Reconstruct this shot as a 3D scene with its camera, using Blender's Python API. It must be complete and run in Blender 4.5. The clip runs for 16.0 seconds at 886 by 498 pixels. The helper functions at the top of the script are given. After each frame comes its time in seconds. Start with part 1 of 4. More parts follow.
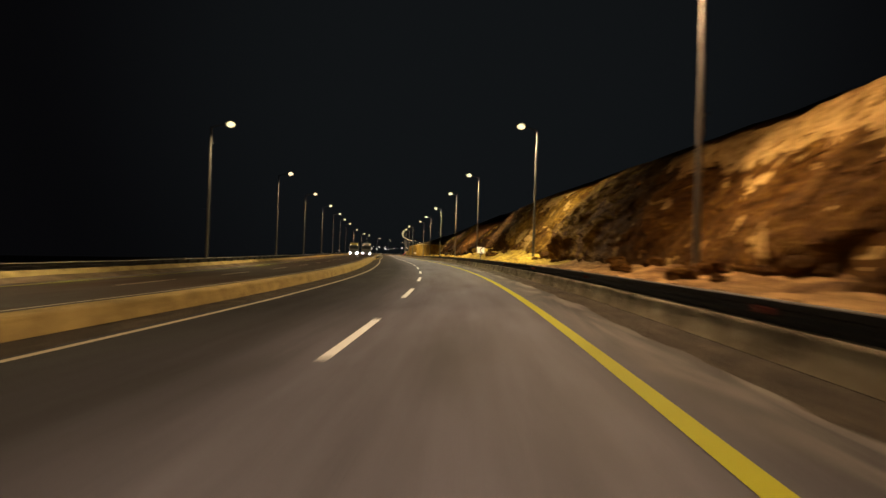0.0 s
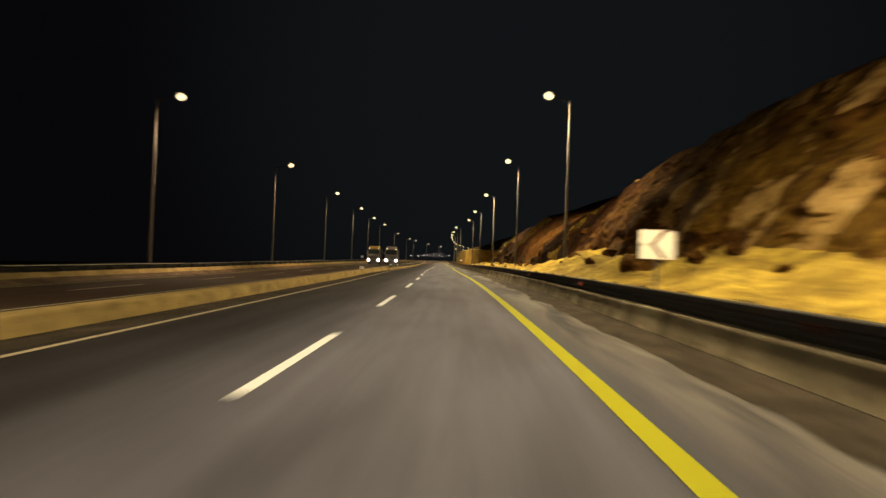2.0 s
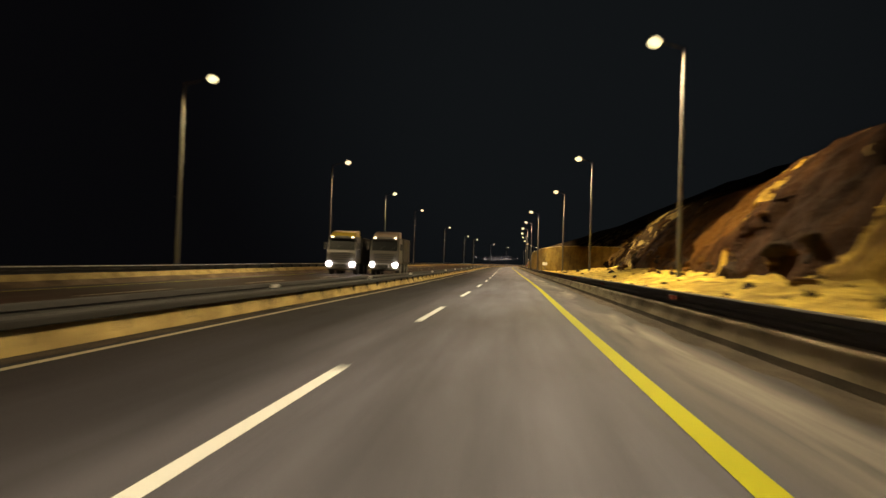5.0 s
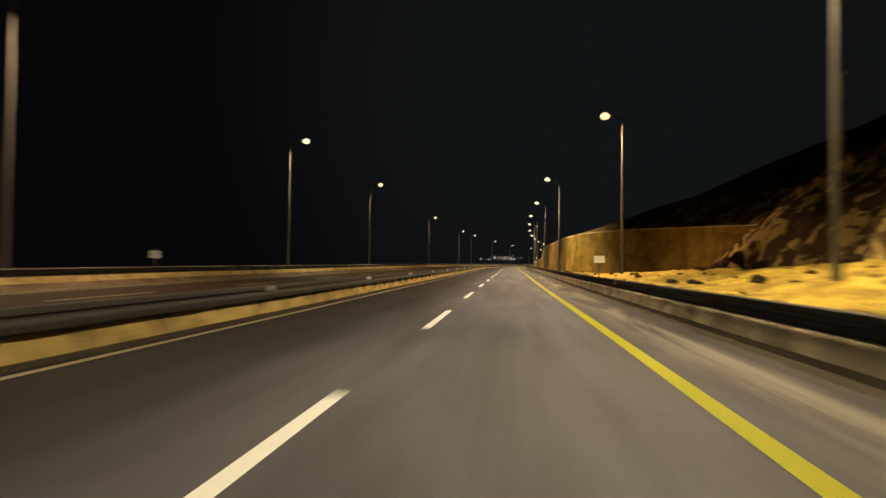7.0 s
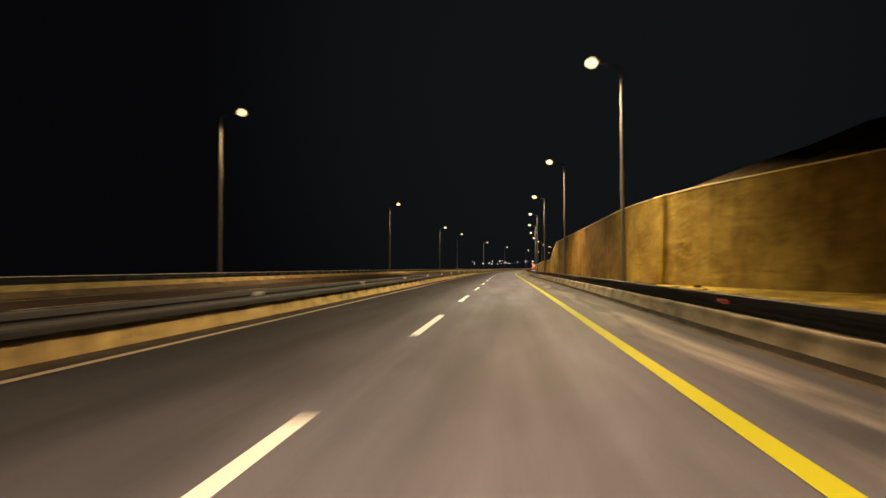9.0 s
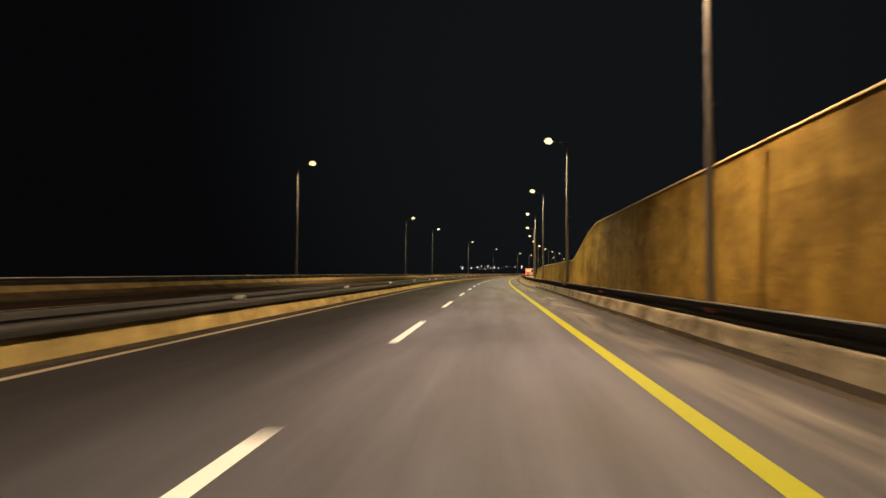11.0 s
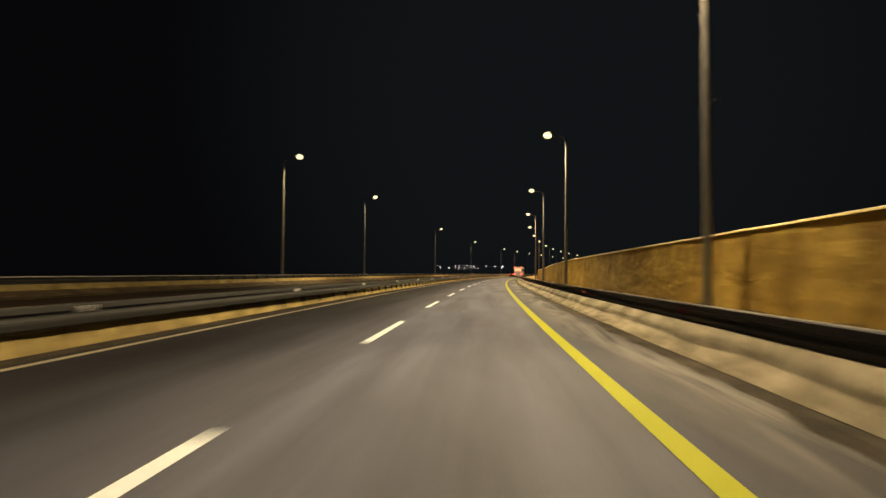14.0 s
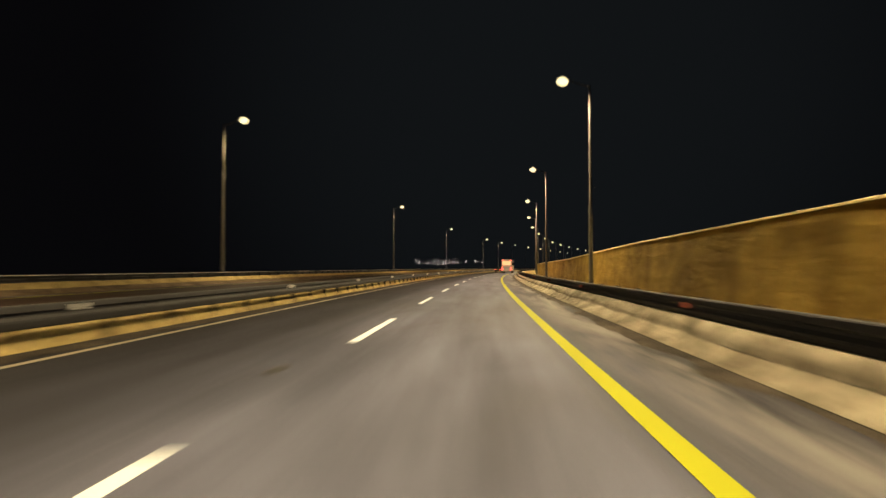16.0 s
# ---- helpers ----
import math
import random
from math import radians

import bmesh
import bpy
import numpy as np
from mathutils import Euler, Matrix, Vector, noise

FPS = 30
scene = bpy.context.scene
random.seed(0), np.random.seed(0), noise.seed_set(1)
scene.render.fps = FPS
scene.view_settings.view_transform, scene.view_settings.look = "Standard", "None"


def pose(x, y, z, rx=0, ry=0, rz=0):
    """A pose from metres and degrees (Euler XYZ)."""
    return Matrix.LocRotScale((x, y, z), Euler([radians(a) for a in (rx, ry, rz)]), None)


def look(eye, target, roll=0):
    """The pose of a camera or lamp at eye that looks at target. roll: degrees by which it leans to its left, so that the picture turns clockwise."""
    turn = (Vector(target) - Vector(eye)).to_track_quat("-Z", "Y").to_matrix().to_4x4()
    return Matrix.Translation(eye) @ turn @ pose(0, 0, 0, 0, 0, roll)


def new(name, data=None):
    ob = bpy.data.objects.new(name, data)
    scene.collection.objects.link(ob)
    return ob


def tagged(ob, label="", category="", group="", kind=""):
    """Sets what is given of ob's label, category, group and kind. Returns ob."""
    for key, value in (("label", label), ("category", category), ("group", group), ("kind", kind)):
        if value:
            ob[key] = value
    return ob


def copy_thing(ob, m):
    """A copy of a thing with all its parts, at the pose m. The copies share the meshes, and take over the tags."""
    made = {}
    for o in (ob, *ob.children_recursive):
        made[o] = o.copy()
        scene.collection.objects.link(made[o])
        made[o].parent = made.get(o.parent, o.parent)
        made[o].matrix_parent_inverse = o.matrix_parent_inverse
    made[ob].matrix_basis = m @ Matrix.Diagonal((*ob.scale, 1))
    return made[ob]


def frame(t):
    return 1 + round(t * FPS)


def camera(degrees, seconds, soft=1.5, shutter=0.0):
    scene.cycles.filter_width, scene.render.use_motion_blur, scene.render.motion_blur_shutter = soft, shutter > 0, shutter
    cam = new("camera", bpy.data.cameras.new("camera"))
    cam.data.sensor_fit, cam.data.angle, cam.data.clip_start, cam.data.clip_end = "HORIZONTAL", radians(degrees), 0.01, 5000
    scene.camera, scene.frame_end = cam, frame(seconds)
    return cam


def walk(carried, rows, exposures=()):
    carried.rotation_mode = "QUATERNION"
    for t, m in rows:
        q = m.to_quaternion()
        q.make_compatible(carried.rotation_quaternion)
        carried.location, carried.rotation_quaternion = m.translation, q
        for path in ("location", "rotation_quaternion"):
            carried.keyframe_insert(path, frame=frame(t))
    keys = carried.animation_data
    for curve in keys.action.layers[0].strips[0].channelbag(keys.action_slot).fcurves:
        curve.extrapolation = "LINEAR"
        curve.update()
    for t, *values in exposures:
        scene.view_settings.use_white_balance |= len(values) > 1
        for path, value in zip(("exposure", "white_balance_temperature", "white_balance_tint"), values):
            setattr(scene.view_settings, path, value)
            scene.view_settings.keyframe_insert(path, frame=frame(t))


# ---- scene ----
# the drive: seconds, x, y, z, tilt, lean, heading
WAY = [
    (0.0, -1.733, -0.083, 1.298, 90.98, -1.89, 3.19),
    (0.5, -1.878, 12.941, 1.395, 91.16, -2.20, 4.45),
    (1.0, -2.339, 25.362, 1.526, 91.23, -2.53, 5.68),
    (1.5, -3.085, 37.487, 1.646, 91.28, -2.28, 6.94),
    (2.0, -4.075, 49.724, 1.787, 91.48, -2.11, 8.24),
    (2.5, -5.316, 62.366, 1.921, 91.62, -2.59, 9.51),
    (3.0, -6.814, 74.816, 2.054, 91.62, -2.33, 10.81),
    (3.5, -8.638, 87.173, 2.168, 91.53, -2.37, 12.00),
    (4.0, -10.731, 99.968, 2.274, 91.50, -2.49, 13.12),
    (4.5, -12.779, 112.169, 2.358, 91.57, -2.25, 13.82),
    (5.3, -15.934, 131.832, 2.481, 91.57, -1.74, 14.57),
    (6.2, -19.235, 154.020, 2.597, 91.56, -1.06, 14.76),
    (7.0, -22.117, 173.464, 2.695, 91.68, -0.73, 14.71),
    (7.5, -23.952, 185.474, 2.755, 91.82, -0.80, 14.68),
    (8.0, -25.852, 197.969, 2.836, 91.96, -0.64, 14.50),
    (8.5, -27.731, 209.989, 2.910, 92.09, -0.38, 14.33),
    (9.0, -29.529, 221.863, 3.008, 92.16, 0.12, 14.27),
    (9.8, -32.404, 240.970, 3.187, 92.33, 0.28, 13.97),
    (10.7, -35.667, 262.548, 3.389, 92.55, -0.27, 13.43),
    (11.5, -38.526, 281.602, 3.549, 92.56, -0.40, 13.11),
    (12.0, -40.274, 293.440, 3.640, 92.49, -0.18, 13.04),
    (12.5, -42.025, 305.279, 3.743, 92.36, -0.10, 12.90),
    (13.0, -43.788, 317.234, 3.820, 92.41, -0.42, 12.74),
    (13.5, -45.606, 329.052, 3.941, 92.44, 0.17, 12.29),
    (14.0, -47.310, 341.014, 4.009, 92.55, -0.50, 11.40),
    (14.5, -49.002, 353.052, 4.095, 92.57, 0.42, 11.13),
    (15.0, -50.543, 365.205, 4.201, 92.47, 0.11, 10.88),
    (15.5, -52.019, 377.266, 4.287, 92.33, 0.01, 10.32),
    (16.0, -53.395, 389.276, 4.365, 92.13, -0.01, 9.65),
]
cam = camera(69.46, 16.0, soft=1.5, shutter=0.8)
walk(cam, [(t, pose(x, y, z, rx, ry, rz)) for t, x, y, z, rx, ry, rz in WAY])

# ---- night sky and exposure ----
world = bpy.data.worlds.new("night_sky")
scene.world = world
world.use_nodes = True
wn = world.node_tree.nodes
# dark overhead; the paler patch ahead paints windscreen haze into the sky colour
sky_dir, sky_dot, sky_mix = wn.new("ShaderNodeTexCoord"), wn.new("ShaderNodeVectorMath"), wn.new("ShaderNodeValToRGB")
sky_dot.operation = "DOT_PRODUCT"
sky_dot.inputs[1].default_value = Vector((0.0, 0.95, 0.26)).normalized()
sky_mix.color_ramp.interpolation = "EASE"
sky_mix.color_ramp.elements[0].position, sky_mix.color_ramp.elements[0].color = 0.80, (0.165, 0.16, 0.195, 1)
sky_mix.color_ramp.elements[1].position, sky_mix.color_ramp.elements[1].color = 1.0, (0.46, 0.55, 0.62, 1)
world.node_tree.links.new(sky_dir.outputs["Generated"], sky_dot.inputs[0])
world.node_tree.links.new(sky_dot.outputs["Value"], sky_mix.inputs[0])
world.node_tree.links.new(sky_mix.outputs[0], wn["Background"].inputs["Color"])
wn["Background"].inputs["Strength"].default_value = 0.0122
scene.view_settings.exposure = 0.0

# colours of the discharge lamps: ageing tubes differ from pole to pole
LAMP_TINTS = {"yellow": (1.0, 0.76, 0.40), "amber": (1.0, 0.67, 0.38), "orange": (1.0, 0.64, 0.33)}
LAMP_WATTS = 25500.0

# ---- the road's line: heading and grade along its length ----
KS = np.arange(-30.0, 781.0, 45.0)
HEADING = [-3.60, 1.80, 7.24, 9.00, 7.82, 8.85, 8.56, 8.91, 8.58, 7.01, 5.87, 4.41, 2.35, 0.21, -1.94, -4.09, -6.23, -8.38, -10.52]
KZ = np.arange(-30.0, 781.0, 90.0)
GRADE = [0.0087, 0.0110, 0.0037, 0.0093, 0.0074, 0.0074, 0.0080, 0.0077, 0.0077, 0.0077]
G = np.arange(-400.0, 2601.0, 1.0)
_th = np.radians(np.interp(G, KS, HEADING))
_sl = np.interp(G, KZ, GRADE)
_sl[G > 780] = 0.004


def _run(v):
    c = np.concatenate([[0.0], np.cumsum((v[1:] + v[:-1]) / 2)])
    return c - c[400]


RX, RY, RZ, RT = _run(-np.sin(_th)), _run(np.cos(_th)), _run(_sl), _th


def banking(s):
    """Crossfall of the whole cutting, in radians: the bend at the start leans inwards."""
    return math.radians(np.interp(s, [-60, 0, 20, 100, 130, 175, 210, 900], [1.9, 1.9, 2.2, 2.15, 1.7, 0.7, 0.3, 0.25]))


def at(s, d, z=0.0):
    """World place: s metres along the yellow line, d metres to its right, z above the asphalt."""
    th, f = np.interp(s, G, RT), banking(s)
    out, up = d * math.cos(f) - z * math.sin(f), min(45.0, max(-45.0, d)) * math.sin(f) + z * math.cos(f)
    return Vector((np.interp(s, G, RX) + out * math.cos(th), np.interp(s, G, RY) + out * math.sin(th), np.interp(s, G, RZ) + up))


def heading(s):
    return math.degrees(np.interp(s, G, RT))


def spot_pose(s, d, z=0.0, turn=0.0, lean=0.0):
    p = at(s, d, z)
    return pose(p.x, p.y, p.z, lean, 0, heading(s) + turn)


OPP = 0.30          # the other carriageway lies this much higher
WHITE_D, DASH_D, EDGE_D = -7.75, -3.65, 0.0
RAIL_R, RAIL_L, RAIL_FAR = 2.32, -8.42, -20.5


# ---- materials ----
def mat(name, rough=0.8, metal=0.0):
    m = bpy.data.materials.new(name)
    m.use_nodes = True
    b = m.node_tree.nodes["Principled BSDF"]
    b.inputs["Roughness"].default_value, b.inputs["Metallic"].default_value = rough, metal
    if rough >= 0.9:        # dry earth and stone have hardly any sheen
        b.inputs["Specular IOR Level"].default_value = 0.1
    return m, m.node_tree.nodes, m.node_tree.links, b


def coords(n, l, kind="Object", scale=(1, 1, 1)):
    c, mp = n.new("ShaderNodeTexCoord"), n.new("ShaderNodeMapping")
    l.new(c.outputs[kind], mp.inputs["Vector"])
    mp.inputs["Scale"].default_value = scale
    return mp.outputs["Vector"]


def noise_tex(n, l, vec, scale, detail=6.0, rough=0.6, dist=0.0):
    t = n.new("ShaderNodeTexNoise")
    l.new(vec, t.inputs["Vector"])
    t.inputs["Scale"].default_value, t.inputs["Detail"].default_value = scale, detail
    t.inputs["Roughness"].default_value, t.inputs["Distortion"].default_value = rough, dist
    return t.outputs["Fac"]


def ramp(n, l, fac, stops):
    r = n.new("ShaderNodeValToRGB")
    l.new(fac, r.inputs["Fac"])
    e = r.color_ramp.elements
    while len(e) < len(stops):
        e.new(0.5)
    for k, (pos, col) in zip(e, stops):
        k.position, k.color = pos, (*col, 1)
    return r.outputs["Color"]


def blend(n, l, fac, a, b, mode="MIX"):
    x = n.new("ShaderNodeMix")
    x.data_type, x.blend_type = "RGBA", mode
    for s, v in (("Factor", fac), ("A", a), ("B", b)):
        sock = [i for i in x.inputs if i.name == s and i.type == ("VALUE" if s == "Factor" else "RGBA")][0]
        if isinstance(v, (int, float)):
            sock.default_value = v
        elif isinstance(v, tuple):
            sock.default_value = (*v, 1)
        else:
            l.new(v, sock)
    return [o for o in x.outputs if o.type == "RGBA"][0]


def maths(n, l, op, a, b=0.0, clamp=False):
    x = n.new("ShaderNodeMath")
    x.operation, x.use_clamp = op, clamp
    for i, v in enumerate((a, b)):
        if isinstance(v, (int, float)):
            x.inputs[i].default_value = v
        else:
            l.new(v, x.inputs[i])
    return x.outputs[0]


def bump(n, l, b, height, strength, dist):
    k = n.new("ShaderNodeBump")
    k.inputs["Strength"].default_value, k.inputs["Distance"].default_value = strength, dist
    l.new(height, k.inputs["Height"])
    l.new(k.outputs["Normal"], b.inputs["Normal"])


def plain(name, colour, rough=0.6, metal=0.0, vary=0.25, scale=3.0):
    m, n, l, b = mat(name, rough, metal)
    v = coords(n, l)
    f = noise_tex(n, l, v, scale, 5)
    c = blend(n, l, f, tuple(k * (1 - vary) for k in colour), tuple(min(1, k * (1 + vary)) for k in colour))
    l.new(c, b.inputs["Base Color"])
    r = maths(n, l, "MULTIPLY_ADD", noise_tex(n, l, v, scale * 4, 4), 0.3)
    n[r.node.name].inputs[2].default_value = max(0.05, rough - 0.15)
    l.new(r, b.inputs["Roughness"])
    return m


def glowing(name, colour, strength):
    m, n, l, b = mat(name, 0.3)
    b.inputs["Base Color"].default_value = (*colour, 1)
    b.inputs["Emission Color"].default_value = (*colour, 1)
    b.inputs["Emission Strength"].default_value = strength
    return m


def asphalt_material(name, dust_from, dust_to, tone=0.98, tint=(0.92, 1.0, 1.34), lanes=True):
    """Rolled asphalt; u runs across in metres, v along. Dust gathers between two offsets."""
    m, n, l, b = mat(name, 0.8)
    b.inputs["Specular IOR Level"].default_value = 0.12
    uv = coords(n, l, "UV")
    long_uv = coords(n, l, "UV", (1, 0.06, 1))
    mid_uv = coords(n, l, "UV", (1, 0.3, 1))
    sep = n.new("ShaderNodeSeparateXYZ")
    l.new(uv, sep.inputs[0])
    grain = noise_tex(n, l, uv, 60, 3, 0.7)
    patch = noise_tex(n, l, mid_uv, 0.55, 6, 0.6, 0.4)
    streak = noise_tex(n, l, long_uv, 1.3, 5, 0.55)
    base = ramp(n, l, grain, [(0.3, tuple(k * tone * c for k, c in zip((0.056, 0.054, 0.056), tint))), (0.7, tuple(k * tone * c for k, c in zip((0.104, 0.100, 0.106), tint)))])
    base = blend(n, l, 0.55, base, ramp(n, l, streak, [(0.3, (0.55, 0.55, 0.55)), (0.7, (1.5, 1.5, 1.5))]), "MULTIPLY")
    base = blend(n, l, 0.5, base, ramp(n, l, patch, [(0.35, (0.5, 0.5, 0.5)), (0.62, (1.35, 1.35, 1.35))]), "MULTIPLY")
    if lanes:       # headlight pool painted into the colour: slow lane paler, fast lane and shoulder darker
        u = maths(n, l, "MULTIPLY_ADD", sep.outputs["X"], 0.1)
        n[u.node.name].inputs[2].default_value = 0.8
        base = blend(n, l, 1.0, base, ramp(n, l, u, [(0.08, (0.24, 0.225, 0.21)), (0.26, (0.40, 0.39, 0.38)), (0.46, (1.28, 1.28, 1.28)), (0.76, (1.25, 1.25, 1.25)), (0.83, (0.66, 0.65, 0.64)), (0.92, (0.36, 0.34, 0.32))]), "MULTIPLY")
    edge = n.new("ShaderNodeMapRange")
    l.new(sep.outputs["X"], edge.inputs["Value"])
    edge.inputs["From Min"].default_value, edge.inputs["From Max"].default_value = dust_from, dust_to
    wisps = noise_tex(n, l, coords(n, l, "UV", (1, 0.13, 1)), 0.9, 7, 0.62, 0.8)
    fade = n.new("ShaderNodeMapRange")
    l.new(sep.outputs["X"], fade.inputs["Value"])
    fade.inputs["From Min"].default_value = dust_to + (dust_to - dust_from) * 0.35
    fade.inputs["From Max"].default_value = dust_to
    fac = maths(n, l, "MULTIPLY", maths(n, l, "MULTIPLY", edge.outputs[0], fade.outputs[0]), ramp(n, l, wisps, [(0.42, (0, 0, 0)), (0.60, (1, 1, 1))]))
    col = blend(n, l, maths(n, l, "MULTIPLY", fac, 0.5), base, (0.30, 0.285, 0.27))
    l.new(col, b.inputs["Base Color"])
    l.new(ramp(n, l, patch, [(0.3, (0.70, 0.70, 0.70)), (0.7, (0.92, 0.92, 0.92))]), b.inputs["Roughness"])
    bump(n, l, b, grain, 0.35, 0.006)
    return m


def soil_material(name, light, dark, scale=0.6):
    m, n, l, b = mat(name, 0.95)
    v = coords(n, l)
    big, fine = noise_tex(n, l, v, scale, 8, 0.62, 0.6), noise_tex(n, l, v, 9.0, 6, 0.7)
    c = ramp(n, l, big, [(0.36, dark), (0.5, tuple((a + k) / 2 for a, k in zip(light, dark))), (0.62, light)])
    c = blend(n, l, 0.6, c, ramp(n, l, fine, [(0.3, (0.55, 0.52, 0.5)), (0.7, (1.3, 1.3, 1.3))]), "MULTIPLY")
    clod = noise_tex(n, l, v, 2.3, 9, 0.7, 0.9)
    c = blend(n, l, 0.65, c, ramp(n, l, clod, [(0.36, (0.50, 0.48, 0.46)), (0.50, (1.1, 1.1, 1.1)), (0.66, (1.4, 1.4, 1.4))]), "MULTIPLY")
    l.new(c, b.inputs["Base Color"])
    bump(n, l, b, maths(n, l, "ADD", fine, maths(n, l, "MULTIPLY", clod, 2.0)), 0.8, 0.09)
    return m


def rock_material(name="cut_rock", stops=((0.30, (0.040, 0.019, 0.006)), (0.48, (0.104, 0.052, 0.012)), (0.62, (0.195, 0.112, 0.023)), (0.73, (0.52, 0.38, 0.085)))):
    m, n, l, b = mat(name, 0.93)
    v = coords(n, l)
    strata = coords(n, l, "Object", (0.7, 0.7, 1.1))
    big = noise_tex(n, l, v, 0.16, 7, 0.6, 0.8)
    mid = noise_tex(n, l, strata, 1.5, 10, 0.72, 0.9)
    fine = noise_tex(n, l, v, 8.0, 8, 0.75)
    c = ramp(n, l, mid, stops)
    c = blend(n, l, 0.8, c, ramp(n, l, big, [(0.38, (0.34, 0.25, 0.20)), (0.60, (1.08, 1.0, 0.9))]), "MULTIPLY")
    c = blend(n, l, 0.5, c, ramp(n, l, fine, [(0.3, (0.5, 0.48, 0.45)), (0.7, (1.35, 1.35, 1.35))]), "MULTIPLY")
    l.new(c, b.inputs["Base Color"])
    h = maths(n, l, "ADD", maths(n, l, "MULTIPLY", mid, 2.0), fine)
    bump(n, l, b, h, 0.75, 0.16)
    return m


def earth_slope_material():
    m, n, l, b = mat("red_brown_earth_slope", 0.95)
    v = coords(n, l)
    run = coords(n, l, "Object", (0.12, 0.55, 0.12))
    mask, fine = noise_tex(n, l, v, 1.1, 7, 0.65, 0.8), noise_tex(n, l, v, 7.0, 7, 0.7)
    wash = noise_tex(n, l, run, 0.6, 5, 0.6, 0.5)
    c = ramp(n, l, wash, [(0.38, (0.022, 0.0095, 0.004)), (0.5, (0.047, 0.020, 0.006)), (0.62, (0.120, 0.056, 0.012))])
    c = blend(n, l, ramp(n, l, mask, [(0.67, (0, 0, 0)), (0.70, (1, 1, 1))]), c, (0.46, 0.35, 0.14))
    c = blend(n, l, 0.5, c, ramp(n, l, fine, [(0.3, (0.5, 0.48, 0.45)), (0.7, (1.35, 1.35, 1.35))]), "MULTIPLY")
    l.new(c, b.inputs["Base Color"])
    bump(n, l, b, maths(n, l, "ADD", mask, fine), 0.9, 0.18)
    return m


def rubble_material():
    m, n, l, b = mat("sand_and_dark_rubble", 0.95)
    v = coords(n, l)
    mask, fine = noise_tex(n, l, v, 0.62, 7, 0.58, 1.2), noise_tex(n, l, v, 6.0, 7, 0.7)
    rockc = ramp(n, l, fine, [(0.3, (0.034, 0.021, 0.012)), (0.7, (0.12, 0.075, 0.038))])
    sandc = ramp(n, l, fine, [(0.3, (0.42, 0.30, 0.11)), (0.7, (0.56, 0.42, 0.17))])
    c = blend(n, l, ramp(n, l, mask, [(0.50, (0, 0, 0)), (0.56, (1, 1, 1))]), rockc, sandc)
    l.new(c, b.inputs["Base Color"])
    bump(n, l, b, maths(n, l, "SUBTRACT", fine, maths(n, l, "MULTIPLY", mask, 3.0)), 0.7, 0.2)
    return m


def wall_material():
    m, n, l, b = mat("sprayed_concrete", 0.9)
    v = coords(n, l)
    lay = coords(n, l, "Object", (0.7, 0.7, 1.5))
    drip = coords(n, l, "Object", (1.2, 1.2, 0.12))
    mid, fine = noise_tex(n, l, lay, 0.9, 8, 0.65, 0.5), noise_tex(n, l, v, 7.0, 8, 0.7)
    st = noise_tex(n, l, drip, 0.8, 6, 0.6, 0.3)
    c = ramp(n, l, mid, [(0.30, (0.175, 0.118, 0.030)), (0.5, (0.24, 0.167, 0.040)), (0.70, (0.30, 0.215, 0.056))])
    c = blend(n, l, 0.7, c, ramp(n, l, st, [(0.34, (0.78, 0.75, 0.72)), (0.6, (1.12, 1.12, 1.1))]), "MULTIPLY")
    c = blend(n, l, 0.4, c, ramp(n, l, fine, [(0.3, (0.6, 0.6, 0.6)), (0.7, (1.3, 1.3, 1.3))]), "MULTIPLY")
    c = blend(n, l, 0.8, c, ramp(n, l, noise_tex(n, l, v, 0.28, 5, 0.6, 0.5), [(0.36, (0.55, 0.50, 0.45)), (0.62, (1.2, 1.2, 1.15))]), "MULTIPLY")
    l.new(c, b.inputs["Base Color"])
    bump(n, l, b, maths(n, l, "ADD", maths(n, l, "MULTIPLY", mid, 1.5), fine), 0.9, 0.10)
    return m


def paint_material(name, colour):
    m, n, l, b = mat(name, 0.8)
    b.inputs["Specular IOR Level"].default_value = 0.12
    v = coords(n, l)
    wear = noise_tex(n, l, v, 14, 8, 0.75)
    c = blend(n, l, ramp(n, l, wear, [(0.28, (1, 1, 1)), (0.40, (0, 0, 0))]), colour, tuple(k * 0.55 for k in colour))
    c = blend(n, l, noise_tex(n, l, v, 0.7, 4), c, tuple(k * 0.82 for k in colour))
    l.new(c, b.inputs["Base Color"])
    bump(n, l, b, wear, 0.3, 0.003)
    return m


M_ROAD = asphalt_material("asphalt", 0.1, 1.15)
# same mix in one even tone, far darker and redder than the near side
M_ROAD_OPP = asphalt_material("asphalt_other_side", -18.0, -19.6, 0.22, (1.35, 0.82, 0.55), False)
M_SAND = soil_material("ochre_sand", (0.60, 0.45, 0.080), (0.21, 0.145, 0.032))
M_BANK = soil_material("dusty_grey_concrete", (0.39, 0.35, 0.265), (0.145, 0.123, 0.09), 1.1)
M_VERGE = soil_material("dusty_verge", (0.46, 0.36, 0.155), (0.22, 0.165, 0.075), 1.2)
M_EARTH = soil_material("brown_verge_earth", (0.46, 0.29, 0.12), (0.12, 0.062, 0.025))
M_DIRT = soil_material("dark_earth", (0.16, 0.12, 0.08), (0.07, 0.05, 0.035))
M_GUTTER = soil_material("dark_gutter", (0.075, 0.062, 0.05), (0.03, 0.026, 0.022), 1.6)
M_ROCK, M_WALL, M_RUBBLE, M_SLOPE = rock_material(), wall_material(), rubble_material(), earth_slope_material()
